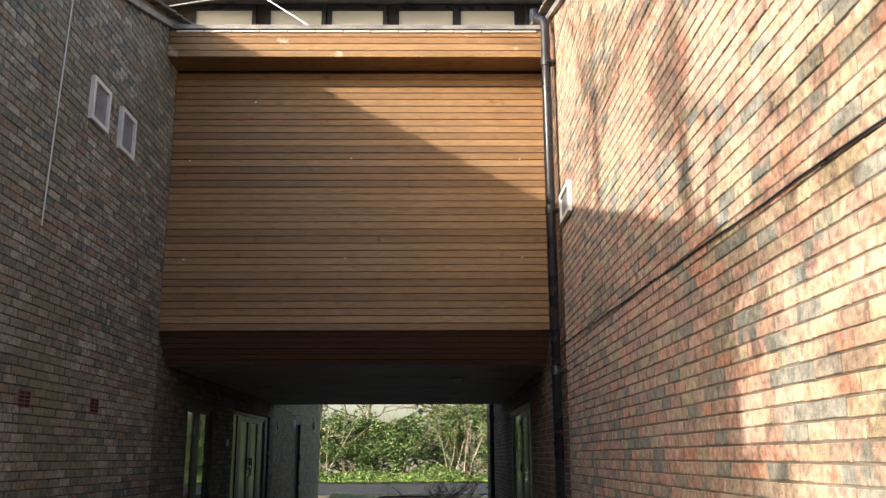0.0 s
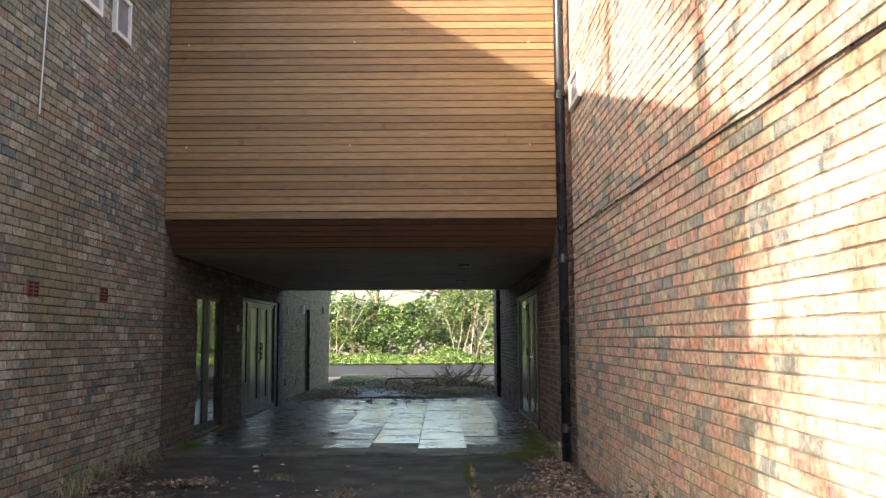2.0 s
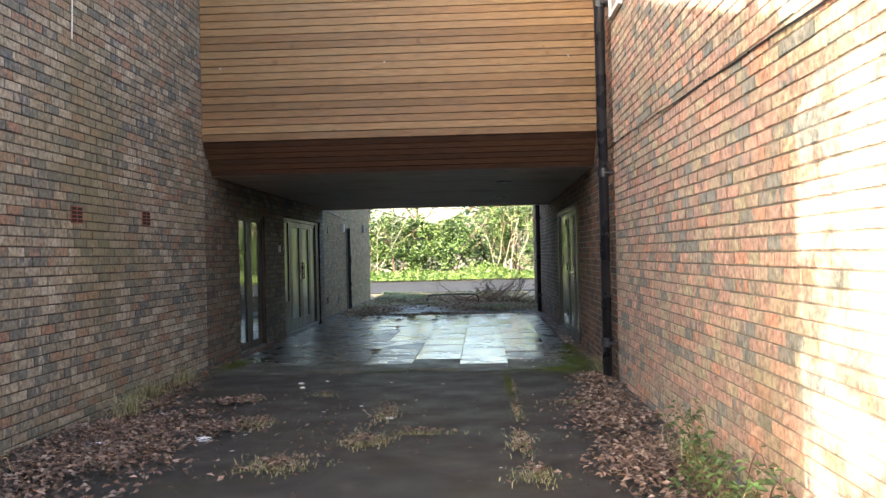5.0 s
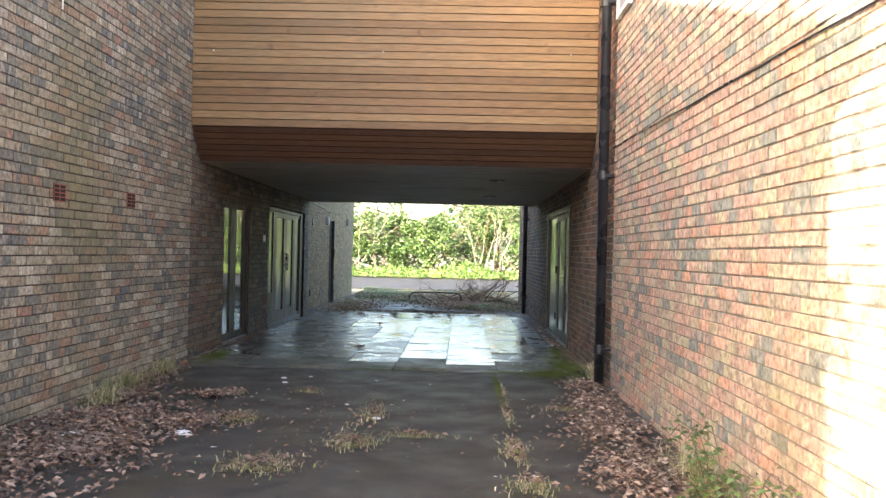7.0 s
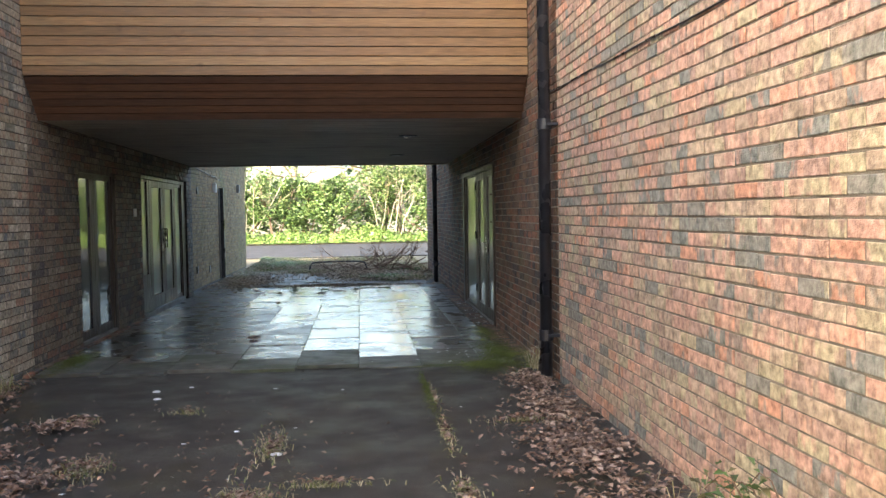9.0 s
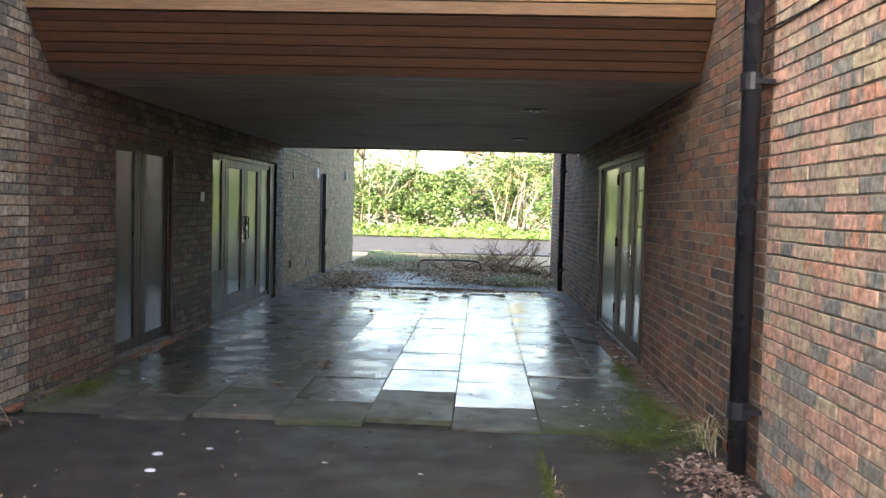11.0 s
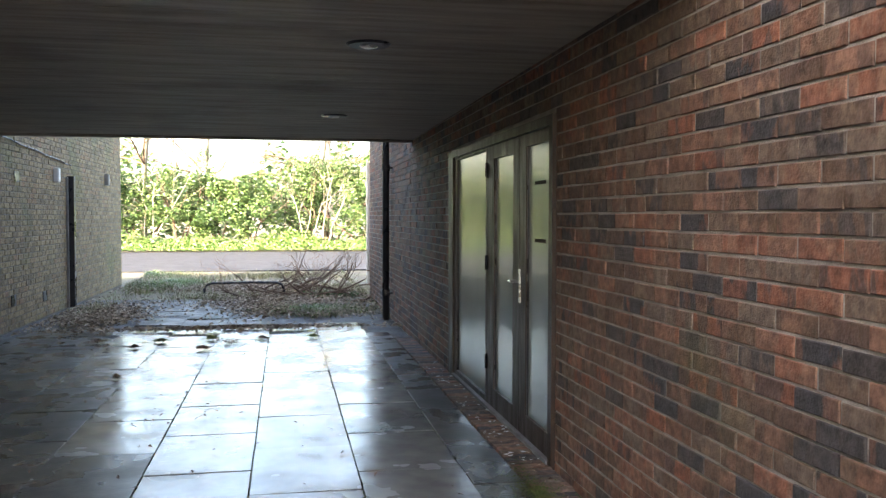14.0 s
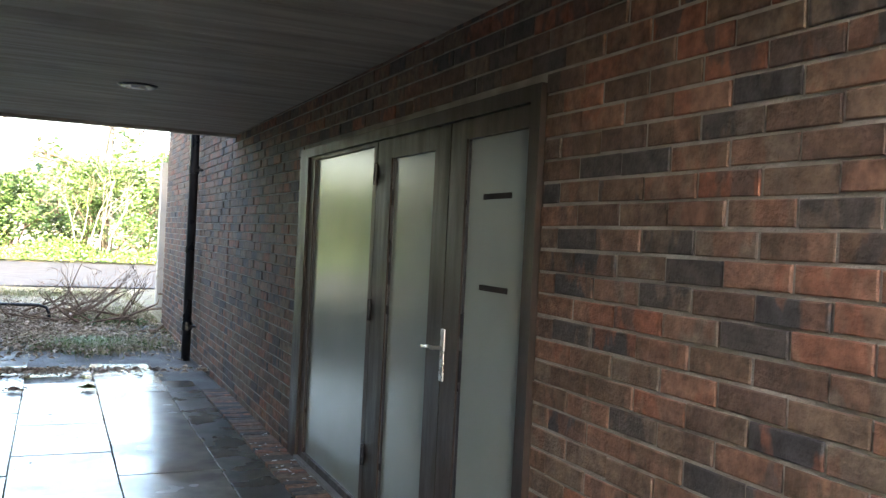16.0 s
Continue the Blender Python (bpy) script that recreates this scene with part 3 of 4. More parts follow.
# fittings on the far left wall
FX = XL - 0.22
far_post = group_of("wall_conduit", "black trunking post fixed to the damp brick wall", "conduit", at=(FX, 12.6, 0))
under(part("post", boxes((FX + 0.001, FX + 0.11, 12.52, 12.63, -0.03, 2.1, 0.008)), M["black"]), far_post)
under(part("cover_strip", boxes((FX + 0.001, FX + 0.03, 12.45, 12.518, -0.03, 2.08, 0.004)), M["lead"]), far_post)
for y, z, mm in ((11.75, 2.08, "white"), (15.6, 2.17, "lead")):
    bx = group_of("wall_box", "small weathered junction box on the brick wall", "junction box", "junction boxes", at=(FX, y, z))
    under(part("body", boxes((FX + 0.001, FX + 0.07, y - 0.06, y + 0.06, z - 0.11, z + 0.11, 0.01)), M[mm]), bx)
    under(part("lid", boxes((FX + 0.0702, FX + 0.08, y - 0.05, y + 0.05, z - 0.1, z + 0.1, 0.003)), M[mm]), bx)
thing("cable", tube(bmesh.new(), [(FX + 0.012, 9.2 + 0.4 * k, 2.45 - 0.018 * k + 0.01 * math.sin(k * 2.1)) for k in range(10)], 0.01, 6), M["black"], "dark cable along the damp brick wall", "cable")
for y, z in ((9.8, 1.97), (9.6, 0.35), (11.1, 0.28)):
    thing("vent_grille", boxes((FX + 0.001, FX + 0.012, y - 0.1, y + 0.1, z - 0.07, z + 0.07, 0.004)), M["black"], "dark square vent grille low on the brick wall", "vent", "vent grilles")

# call button beside the double doors
thing("call_button", boxes((XL + 0.001, XL + 0.03, 3.83, 3.90, 1.45, 1.56, 0.006)), M["white"], "small white push button box on the brick pier", "switch")

for x, z in ((-1.2, 5.75), (0.05, 4.98), (-2.0, 4.95), (2.2, 4.97), (2.2, 3.68), (0.0, 3.68), (-2.0, 3.66)):
    under(part("screw_cap", tube(bmesh.new(), [(x, -0.03, z), (x, -0.024, z)], 0.011, 8), M["white"], None, "white screw cap"), bridge)

# letter slots seen through the narrow light, and padlock chain on the double doors
for z in (1.295, 1.65):
    under(part("tape_strip", boxes((RX - 0.006, RX - 0.0035, 2.49, 2.72, z, z + 0.022)), M["gap"], None, "dark strip of tape on the glass"), rd)
under(part("padlock", boxes((LX + 0.03, LX + 0.055, 5.865, 5.935, 1.02, 1.12, 0.008)), M["steel"], None, "steel padlock"), d2)
chain = bmesh.new()
tube(chain, [(LX + 0.04, 5.83, 1.18), (LX + 0.055, 5.87, 1.13), (LX + 0.055, 5.93, 1.13), (LX + 0.04, 5.97, 1.18)], 0.009, 6)
under(part("chain", chain, M["black"]), d2)
# brick-on-edge border along the door wall
border = group_of("brick_border", "dark brick-on-edge border at the foot of the wall", "kerb", at=(XR - 0.12, 4, 0))
edge_brick = mesh_of(box(bmesh.new(), -0.105, 0.105, -0.033, 0.033, -0.03, 0.0, 0.004), "edge_brick", M["brick_object"])
k = 0
y = 0.2
while y < YE:
    under(new("edge_brick", edge_brick), border).matrix_basis = pose(XR - 0.118, y, 0.012 + random.uniform(-0.003, 0.003), random.uniform(-1, 1), random.uniform(-1, 1), random.uniform(-1.5, 1.5))
    y += 0.076

border_left = group_of("brick_border", "worn red brick edging along the foot of the passage wall", "kerb", at=(XL + 0.06, 1.5, 0))
edge_half = mesh_of(box(bmesh.new(), -0.033, 0.033, -0.105, 0.105, -0.03, 0.0, 0.004), "edge_brick", M["brick_object"])
y = -0.2
while y < 4.2:
    under(new("edge_brick", edge_half), border_left).matrix_basis = pose(XL + 0.05, y, 0.016 + random.uniform(-0.003, 0.003), random.uniform(-1, 1), random.uniform(-1, 1), random.uniform(-1.5, 1.5))
    y += 0.22

# ---- planting beyond the road ----
def leaves(name, n, place, size, material, parent=None, seed=1, droop=0.5, fold=0.25):
    """Many small folded leaves; place(rng, n) gives their centres."""
    rng = np.random.default_rng(seed)
    c = place(rng, n)
    n = len(c)
    s = size * rng.uniform(0.6, 1.4, n)
    az = rng.uniform(0, 2 * np.pi, n)
    el = rng.uniform(-droop, droop, n)
    tw = rng.uniform(-0.8, 0.8, n)
    d = np.stack([np.cos(az) * np.cos(el), np.sin(az) * np.cos(el), np.sin(el)], 1)
    u = np.stack([-np.sin(az), np.cos(az), np.zeros(n)], 1)
    w = np.cross(d, u)
    u2 = u * np.cos(tw)[:, None] + w * np.sin(tw)[:, None]
    w2 = np.cross(d, u2)
    a = c - d * s[:, None] / 2
    b = c + d * s[:, None] / 2
    lft = c + u2 * (s * 0.28)[:, None] + w2 * (s * fold)[:, None]
    rgt = c - u2 * (s * 0.28)[:, None] + w2 * (s * fold)[:, None]
    v = np.stack([a, lft, b, rgt], 1).reshape(-1, 3)
    i = np.arange(n)[:, None] * 4
    f = np.concatenate([i + np.array([[0, 2, 1]]), i + np.array([[0, 3, 2]])])
    return raw(name, v.tolist(), f.tolist(), material, parent)


def clumps(rng, n, centres, radii):
    k = rng.integers(0, len(centres), n)
    d = rng.normal(size=(n, 3))
    d /= np.linalg.norm(d, axis=1)[:, None]
    return centres[k] + d * (radii[k] * rng.uniform(0.75, 1.05, n))[:, None] * np.array([1, 1, 0.8])


def branchy(bm, p, d, length, r, depth, rng, spread=0.6):
    p, d = Vector(p), Vector(d).normalized()
    pts, rad = [p.copy()], [r]
    steps = 4
    for i in range(steps):
        d = (d + Vector(rng.normal(0, 0.14, 3))).normalized()
        p = p + d * length / steps
        pts.append(p.copy())
        rad.append(r * (1 - 0.55 * (i + 1) / steps))
    tube(bm, pts, rad, 7 if r > 0.05 else 4)
    if depth:
        for i in range(3 if depth > 1 else 4):
            k = rng.integers(2, steps + 1)
            nd = (d + Vector(rng.normal(0, spread, 3)) + Vector((0, 0, 0.15))).normalized()
            branchy(bm, pts[k], nd, length * rng.uniform(0.45, 0.75), rad[k] * 0.65, depth - 1, rng, spread)


def shrub(x, y, w, h, seed):
    rng = np.random.default_rng(seed)
    root = group_of("evergreen_shrub", "tall glossy evergreen shrub in full leaf beyond the road", "shrub", "roadside shrubs", at=(x, y, -0.06))
    bm = bmesh.new()
    for i in range(4):
        branchy(bm, (x + rng.uniform(-0.3, 0.3), y + rng.uniform(-0.2, 0.2), -0.06), (rng.uniform(-0.5, 0.5), rng.uniform(-0.3, 0.3), 1), h * 0.75, 0.05, 1, rng)
    under(part("stem", bm, M["twig"]), root)
    m = 26
    cz = rng.uniform(0.12, 1, m) ** 0.8
    cen = np.stack([x + rng.uniform(-0.5, 0.5, m) * w * (1.1 - 0.5 * cz), y + rng.uniform(-0.5, 0.5, m) * w * 0.6, cz * h * 0.9], 1)
    rad = rng.uniform(0.3, 0.75, m)
    o = leaves("crown", 4200, lambda r, n: clumps(r, n, cen, rad), 0.16, M["leaf"], None, seed)
    under(o, root)


rngp = np.random.default_rng(4)
i = 0
xx = -19.0
while xx < 24:
    shrub(xx, 37.4 + rngp.uniform(-0.6, 0.8), rngp.uniform(2.5, 3.5), rngp.uniform(3.1, 4.7), 100 + i)
    xx += rngp.uniform(1.45, 2.0)
    i += 1


def ground_cover(rng, n):
    x = rng.uniform(-20, 25, n)
    y = rng.uniform(34.5, 37.0, n)
    z = 0.05 + 0.95 * ((y - 34.5) / 2.5) * rng.uniform(0.3, 1, n) * (0.65 + 0.35 * np.sin(x * 1.3) * np.sin(x * 0.37 + 1))
    return np.stack([x, y, z], 1)


tagged(leaves("ground_cover", 26000, ground_cover, 0.16, M["ivy"], seed=5), "bright sunlit ground cover leaves along the road verge", "ground cover", kind="stuff")


def tree(x, y, h, seed, lean=(0, 0), r=0.16, top=0):
    rng = np.random.default_rng(seed)
    root = group_of("tree", "tall bare-branched tree with ivy on its trunk", "tree", "trees behind the shrubs", at=(x, y, -0.06))
    bm = bmesh.new()
    pts = [(x + lean[0] * k / 6 * h + rng.normal(0, 0.05), y + lean[1] * k / 6 * h, -0.06 + h * k / 6) for k in range(7)]
    tube(bm, pts, [r * (1 - 0.11 * k) for k in range(7)], 10)
    under(part("trunk", bm, M["bark"], smooth=True), root)
    bm = bmesh.new()
    for k in range(2, 7):
        for j in range(3):
            a = rng.uniform(0, 6.28)
            branchy(bm, pts[k], (math.cos(a), math.sin(a), rng.uniform(0.1, 0.9)), h * rng.uniform(0.2, 0.34), r * 0.35, 2, rng)
    under(part("crown", bm, M["twig"]), root)
    c = np.array(pts)[1:5]
    cen = c[rng.integers(0, 4, 14)] + rng.normal(0, 0.2, (14, 3)) + np.stack([np.zeros(14), np.zeros(14), rng.uniform(0, h / 6, 14)], 1)
    under(leaves("ivy", 900, lambda rr, n: clumps(rr, n, cen, np.full(14, 0.35)), 0.14, M["leaf"], None, seed), root)
    if top:
        cen = np.stack([x + rng.normal(0, 1.6, 30), y + rng.normal(0, 1.6, 30), rng.uniform(0.35, 1.0, 30) * h], 1)
        under(leaves("leaf_clumps", top, lambda rr, n: clumps(rr, n, cen, np.full(30, 0.5)), 0.22, M["leaf"], None, seed + 1), root)


for k, (x, y, h, ln) in enumerate([(-12.2, 40.2, 10.8, 0.02), (-7.8, 39.3, 9.6, -0.03), (-5.7, 41.5, 12.0, 0.05), (-2.7, 39.8, 10.2, 0.03), (2.1, 39.6, 10.8, 0.16), (3.1, 42.1, 12.0, 0.02), (7.9, 40.8, 10.8, -0.05), (12.3, 40.2, 10.8, 0.04), (17.4, 42.1, 12.0, 0)]):
    tree(x, y, h, 300 + k, (ln, 0))


for k, (x, y, h) in enumerate([(-4.8, 36.9, 5.2), (1.8, 36.8, 5.4), (2.9, 36.6, 4.4), (9.3, 36.8, 5.4)]):
    rngs = np.random.default_rng(700 + k)
    bm = bmesh.new()
    for j in range(3):
        branchy(bm, (x + rngs.uniform(-0.2, 0.2), y, -0.06), (rngs.uniform(-0.35, 0.35), rngs.uniform(-0.15, 0.1), 1), h * rngs.uniform(0.5, 0.8), 0.028, 3, rngs, 0.65)
    thing("bare_sapling", bm, M["pale_twig"], "pale leafless sapling standing in front of the shrubs", "sapling", "leafless saplings")


def wood(rng, n):
    x = rng.uniform(-48, 54, n)
    y = rng.uniform(43, 52, n)
    top = 4.2 + 1.4 * np.sin(x * 0.5) + 0.9 * np.sin(x * 1.7 + 1)
    return np.stack([x, y, rng.uniform(0, 1, n) ** 0.7 * top], 1)


tagged(leaves("far_wood", 26000, wood, 0.4, M["leaf"], seed=8), "dense green undergrowth behind the trees", "woodland", kind="stuff")


# ---- brickwork ----
BL, BH, GAUGE, STEP = 0.215, 0.065, 0.075, 0.225


def brick_template(length, side):
    d, e = FACE, 0.003
    y, z = length / 2, BH / 2
    ring = lambda x, i: [(x, -y + i, -z + i), (x, y - i, -z + i), (x, y - i, z - i), (x, -y + i, z - i)]
    v = ring(-side * (d + 0.004), 0) + ring(-side * e, 0) + ring(0.0, e)
    f = []
    for k in (0, 4):
        for j in range(4):
            a, b = k + j, k + (j + 1) % 4
            f.append((a, b, b + 4, a + 4) if side > 0 else (b, a, a + 4, b + 4))
    f.append((8, 9, 10, 11) if side > 0 else (11, 10, 9, 8))
    return v, f


def lay_bricks(wall, face, side, ya, yb, z0, top, holes, near, kind, seed):
    """Courses of stretchers; those inside near = (ya, yb, za, zb) become parts, the rest one mesh."""
    rng = random.Random(seed)
    shared = {}
    V, F = [], []
    count = 0
    course = 0
    z = z0
    while True:
        zc = z + GAUGE / 2
        if zc > 7.9:
            break
        y = ya - (STEP / 2 if course % 2 else 0)
        while y < yb:
            a, b = max(y, ya) + 0.005, min(y + STEP, yb) - 0.005
            y += STEP
            for h in holes:
                if h[2] - 0.03 < zc < h[3]:
                    if a >= h[0] and b <= h[1]:
                        b = a
                    elif a < h[0] < b:
                        b = h[0] - 0.004
                    elif a < h[1] < b:
                        a = h[1] + 0.004
            if b - a < 0.03 or zc + 0.03 > min(top(a), top(b)):
                continue
            yc, length = (a + b) / 2, round(b - a, 3)
            dx = side * rng.uniform(-0.0035, 0.0025)
            dz, rx = rng.uniform(-0.002, 0.002), rng.uniform(-0.009, 0.009)
            if near and near[0] < yc < near[1] and near[2] < zc < near[3] and count < 300:
                if length not in shared:
                    v, f = brick_template(length, side)
                    me = bpy.data.meshes.new("brick")
                    me.from_pydata(v, [], f)
                    me.materials.append(M[kind + "_object"])
                    shared[length] = me
                ob = new("brick", shared[length])
                ob.parent = wall
                ob.matrix_basis = Matrix.Translation((face + dx, yc, zc + dz)) @ Matrix.Rotation(rx, 4, "X")
                count += 1
            else:
                v, f = brick_template(length, side)
                n = len(V)
                V.extend((face + dx + p[0], yc + p[1], zc + dz + p[2] + rx * p[1]) for p in v)
                F.extend(tuple(n + i for i in q) for q in f)
        z += GAUGE
        course += 1
    ob = raw("brickwork", V, F, M[kind + "_island"], wall)
    tagged(ob, kind="stuff")


lay_bricks(wall_left, XL, 1, Y0, YM - 0.005, -0.03, roofline, [], (-5.2, -3.2, 0.0, 2.6), "buff", 1)
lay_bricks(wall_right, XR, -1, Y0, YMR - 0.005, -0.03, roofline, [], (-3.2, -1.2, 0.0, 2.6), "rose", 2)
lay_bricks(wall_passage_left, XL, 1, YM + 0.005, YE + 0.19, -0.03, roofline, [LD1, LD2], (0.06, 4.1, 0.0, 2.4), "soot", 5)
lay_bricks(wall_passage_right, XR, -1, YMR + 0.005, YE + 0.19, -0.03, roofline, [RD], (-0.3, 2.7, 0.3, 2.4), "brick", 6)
lay_bricks(wall_far_left, XL - 0.22, 1, YE + 0.21, 17.3, -0.03, roofline, [], None, "pale", 3)
lay_bricks(wall_far_right, XR, -1, YE + 0.21, 13.2, -0.03, lambda y: 5.4, [], None, "brick", 4)

# ---- paving flags ----
pavement = bpy.data.objects["pavement"]
flag = {}
rng = random.Random(6)
STARTS = {-4: -0.20, -3: -0.30, -2: -0.19, -1: -0.30, 0: -0.18, 1: -0.37, 2: -0.29, 3: -0.35}
FIRST = {-4: 0.9, -3: 0.6, -2: 0.9, -1: 0.61, 0: 0.92, 1: 0.65, 2: 0.9, 3: 0.63}


def lay_flag(x0, x1, y, ln, sink=0.0, tilt=0.35):
    # Pale flags follow the sky's reflection; darker, duller copies lie outside it.
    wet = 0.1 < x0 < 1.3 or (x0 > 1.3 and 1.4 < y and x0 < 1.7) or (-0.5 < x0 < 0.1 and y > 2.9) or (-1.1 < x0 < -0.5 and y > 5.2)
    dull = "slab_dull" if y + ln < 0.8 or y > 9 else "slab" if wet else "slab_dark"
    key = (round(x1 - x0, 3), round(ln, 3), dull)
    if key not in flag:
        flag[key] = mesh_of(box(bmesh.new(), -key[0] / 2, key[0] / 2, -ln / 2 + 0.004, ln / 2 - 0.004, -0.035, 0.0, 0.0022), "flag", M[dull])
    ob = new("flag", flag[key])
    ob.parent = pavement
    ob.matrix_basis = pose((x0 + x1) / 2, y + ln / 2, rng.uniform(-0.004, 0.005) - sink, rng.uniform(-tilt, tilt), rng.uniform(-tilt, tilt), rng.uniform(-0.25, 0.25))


for col in range(-4, 4):
    x0 = 0.22 + 0.597 * col
    x1 = x0 + 0.589
    if col == -4:
        x0 = XL + 0.09
    if col == 3:
        x1 = XR - 0.232
    y = STARTS[col]
    lay_flag(x0, x1, y, FIRST[col])
    y += FIRST[col]
    while y < 8.0:
        ln = 0.9 + rng.uniform(-0.012, 0.012)
        lay_flag(x0, x1, y, ln)
        y += ln
for col, ya, yb in ((-4, 8.75, 9.6), (-3, 8.6, 10.4), (-2, 8.8, 13.0), (-1, 8.6, 12.8), (0, 8.7, 11.5), (1, 8.5, 9.3), (2, 8.8, 9.6)):
    y = ya
    while y < yb:
        lay_flag(0.22 + 0.597 * col, 0.22 + 0.597 * col + 0.585, y, 0.9, 0.022 + rng.uniform(0, 0.012), 0.9)
        y += 0.905

# ---- litter, weeds and debris ----
def patch(spots):
    """spots: (x, y, rx, ry, weight) ellipses; gives a sampler of points on the ground."""
    def place(rng, n):
        w = np.array([s[4] for s in spots], float)
        k = rng.choice(len(spots), n, p=w / w.sum())
        s = np.array([q[:4] for q in spots])[k]
        a = rng.uniform(0, 2 * np.pi, n)
        r = np.abs(rng.normal(0, 0.62, n)) + 0.12 * rng.uniform(0, 1, n)
        r = r * (0.8 + 0.35 * np.sin(a * 3 + s[:, 0] * 9) * np.cos(a * 2 + s[:, 1] * 7))
        x, y = s[:, 0] + np.cos(a) * r * s[:, 2], s[:, 1] + np.sin(a) * r * s[:, 3]
        x = np.clip(x, XL + 0.03, XR - 0.03)
        return np.stack([x, y, 0.012 + rng.uniform(0, 0.035, n) * (1 - np.minimum(r, 1) * 0.6)], 1)
    return place


def blades(name, spots, n, h, label, material="grass", seed=1, z0=-0.012):
    rng = np.random.default_rng(seed)
    p = patch(spots)(rng, n)
    p[:, 2] = z0 - 0.01
    az = rng.uniform(0, 2 * np.pi, n)
    hh = h * rng.uniform(0.4, 1.3, n)
    bend = rng.uniform(0.5, 1.5, n)
    d = np.stack([np.cos(az), np.sin(az), np.zeros(n)], 1)
    u = np.stack([-np.sin(az), np.cos(az), np.zeros(n)], 1) * 0.0035
    up = np.array([0, 0, 1.0])
    m = p + d * (hh * bend * 0.3)[:, None] + up * (hh * 0.6)[:, None]
    t = p + d * (hh * bend)[:, None] + up * (hh * (1.05 - 0.5 * bend))[:, None]
    v = np.stack([p - u, p + u, m + u * 0.8, m - u * 0.8, t], 1).reshape(-1, 3)
    i = np.arange(n)[:, None] * 5
    f = [tuple(q) for q in (i + np.array([[0, 1, 2, 3]])).tolist()] + [tuple(q) for q in (i + np.array([[3, 2, 4]])).tolist()]
    return tagged(raw(name, v.tolist(), f, M[material]), label, "grass", kind="stuff")


LEFT_LITTER = [(-1.95, -7.6, 0.5, 1.2, 3), (-1.75, -5.9, 0.75, 0.9, 5), (-1.6, -4.6, 0.8, 0.9, 7), (-1.75, -3.5, 0.6, 0.8, 5), (-2.0, -2.5, 0.35, 0.7, 2.5), (-2.1, -1.3, 0.2, 0.8, 1.2), (-1.1, -3.6, 0.35, 0.35, 1.2), (-1.25, -2.4, 0.35, 0.2, 0.5)]
RIGHT_LITTER = [(2.3, -1.3, 0.22, 0.45, 2.5), (2.25, -2.3, 0.28, 0.7, 3), (2.15, -3.4, 0.38, 0.8, 4), (2.1, -4.8, 0.42, 1.0, 5), (2.2, -6.5, 0.4, 1.2, 3)]
tagged(leaves("dead_leaves", 13000, patch(LEFT_LITTER), 0.045, M["dead_leaf"], seed=21, droop=0.5, fold=0.15), "brown fallen leaves drifted along the brick wall", "leaf litter", kind="stuff")
tagged(leaves("dead_leaves", 8000, patch(RIGHT_LITTER), 0.045, M["dead_leaf"], seed=22, droop=0.5, fold=0.15), "brown fallen leaves drifted against the red brick wall", "leaf litter", kind="stuff")
tagged(leaves("dead_leaves", 900, patch([(0, -3.5, 2.2, 3.5, 3), (-0.4, 1.7, 0.14, 0.12, 1.2), (0.2, 4, 2.2, 4, 0.9), (0.4, 7.6, 0.25, 0.3, 1), (-0.9, 7.5, 0.6, 0.3, 0.7), (2.42, 1.5, 0.06, 2.0, 0.8), (-2.1, 2.5, 0.1, 1.2, 0.8)]), 0.032, M["dead_leaf"], seed=23, fold=0.15), "scattered fallen leaves on the wet ground", "leaf litter", kind="stuff")
TUFTS = [(0.24, -4.15, 0.2, 0.25, 4), (-0.25, -4.85, 0.3, 0.28, 3), (0.28, -3.1, 0.13, 0.4, 1.5), (0.64, -3.88, 0.3, 0.05, 0.8), (-0.75, -3.4, 0.22, 0.25, 2), (-1.15, -2.2, 0.22, 0.15, 1.2), (1.38, -2.9, 0.05, 0.6, 1.0), (1.37, -4.2, 0.1, 0.5, 1.8), (1.42, -5.15, 0.16, 0.25, 1.2), (1.40, -1.8, 0.04, 0.6, 0.5), (-0.45, -2.0, 0.15, 0.1, 0.4), (1.95, -2.6, 0.25, 0.08, 1)]
blades("grass_tufts", TUFTS, 4200, 0.06, "ragged straw-coloured grass tufts growing through the asphalt", seed=31)
tagged(leaves("dead_leaves", 1100, patch(TUFTS), 0.036, M["dead_leaf"], seed=34, fold=0.15), "dead leaves caught in the grass tufts", "leaf litter", kind="stuff")
blades("wall_grass", [(-2.12, -2.2, 0.12, 0.5, 2), (-2.1, -1.2, 0.1, 0.5, 1), (-2.1, -5.6, 0.12, 0.5, 3), (-2.0, -3.0, 0.15, 0.3, 1), (2.4, -5.0, 0.1, 0.6, 1), (2.42, -0.6, 0.06, 0.3, 0.6)], 1300, 0.26, "long dry grass at the foot of the brick wall", seed=32)
moss = leaves("moss", 22000, patch([(2.25, 0.2, 0.24, 1.0, 4), (2.0, -0.5, 0.35, 0.35, 2), (1.36, -1.5, 0.05, 1.2, 0.7), (2.3, 1.7, 0.14, 0.8, 1.2), (-2.0, 0.4, 0.2, 0.8, 1.6)]), 0.012, M["moss"], seed=33)
moss.location.z = -0.008
tagged(moss, "thin green moss on the damp flags", "moss", kind="stuff")


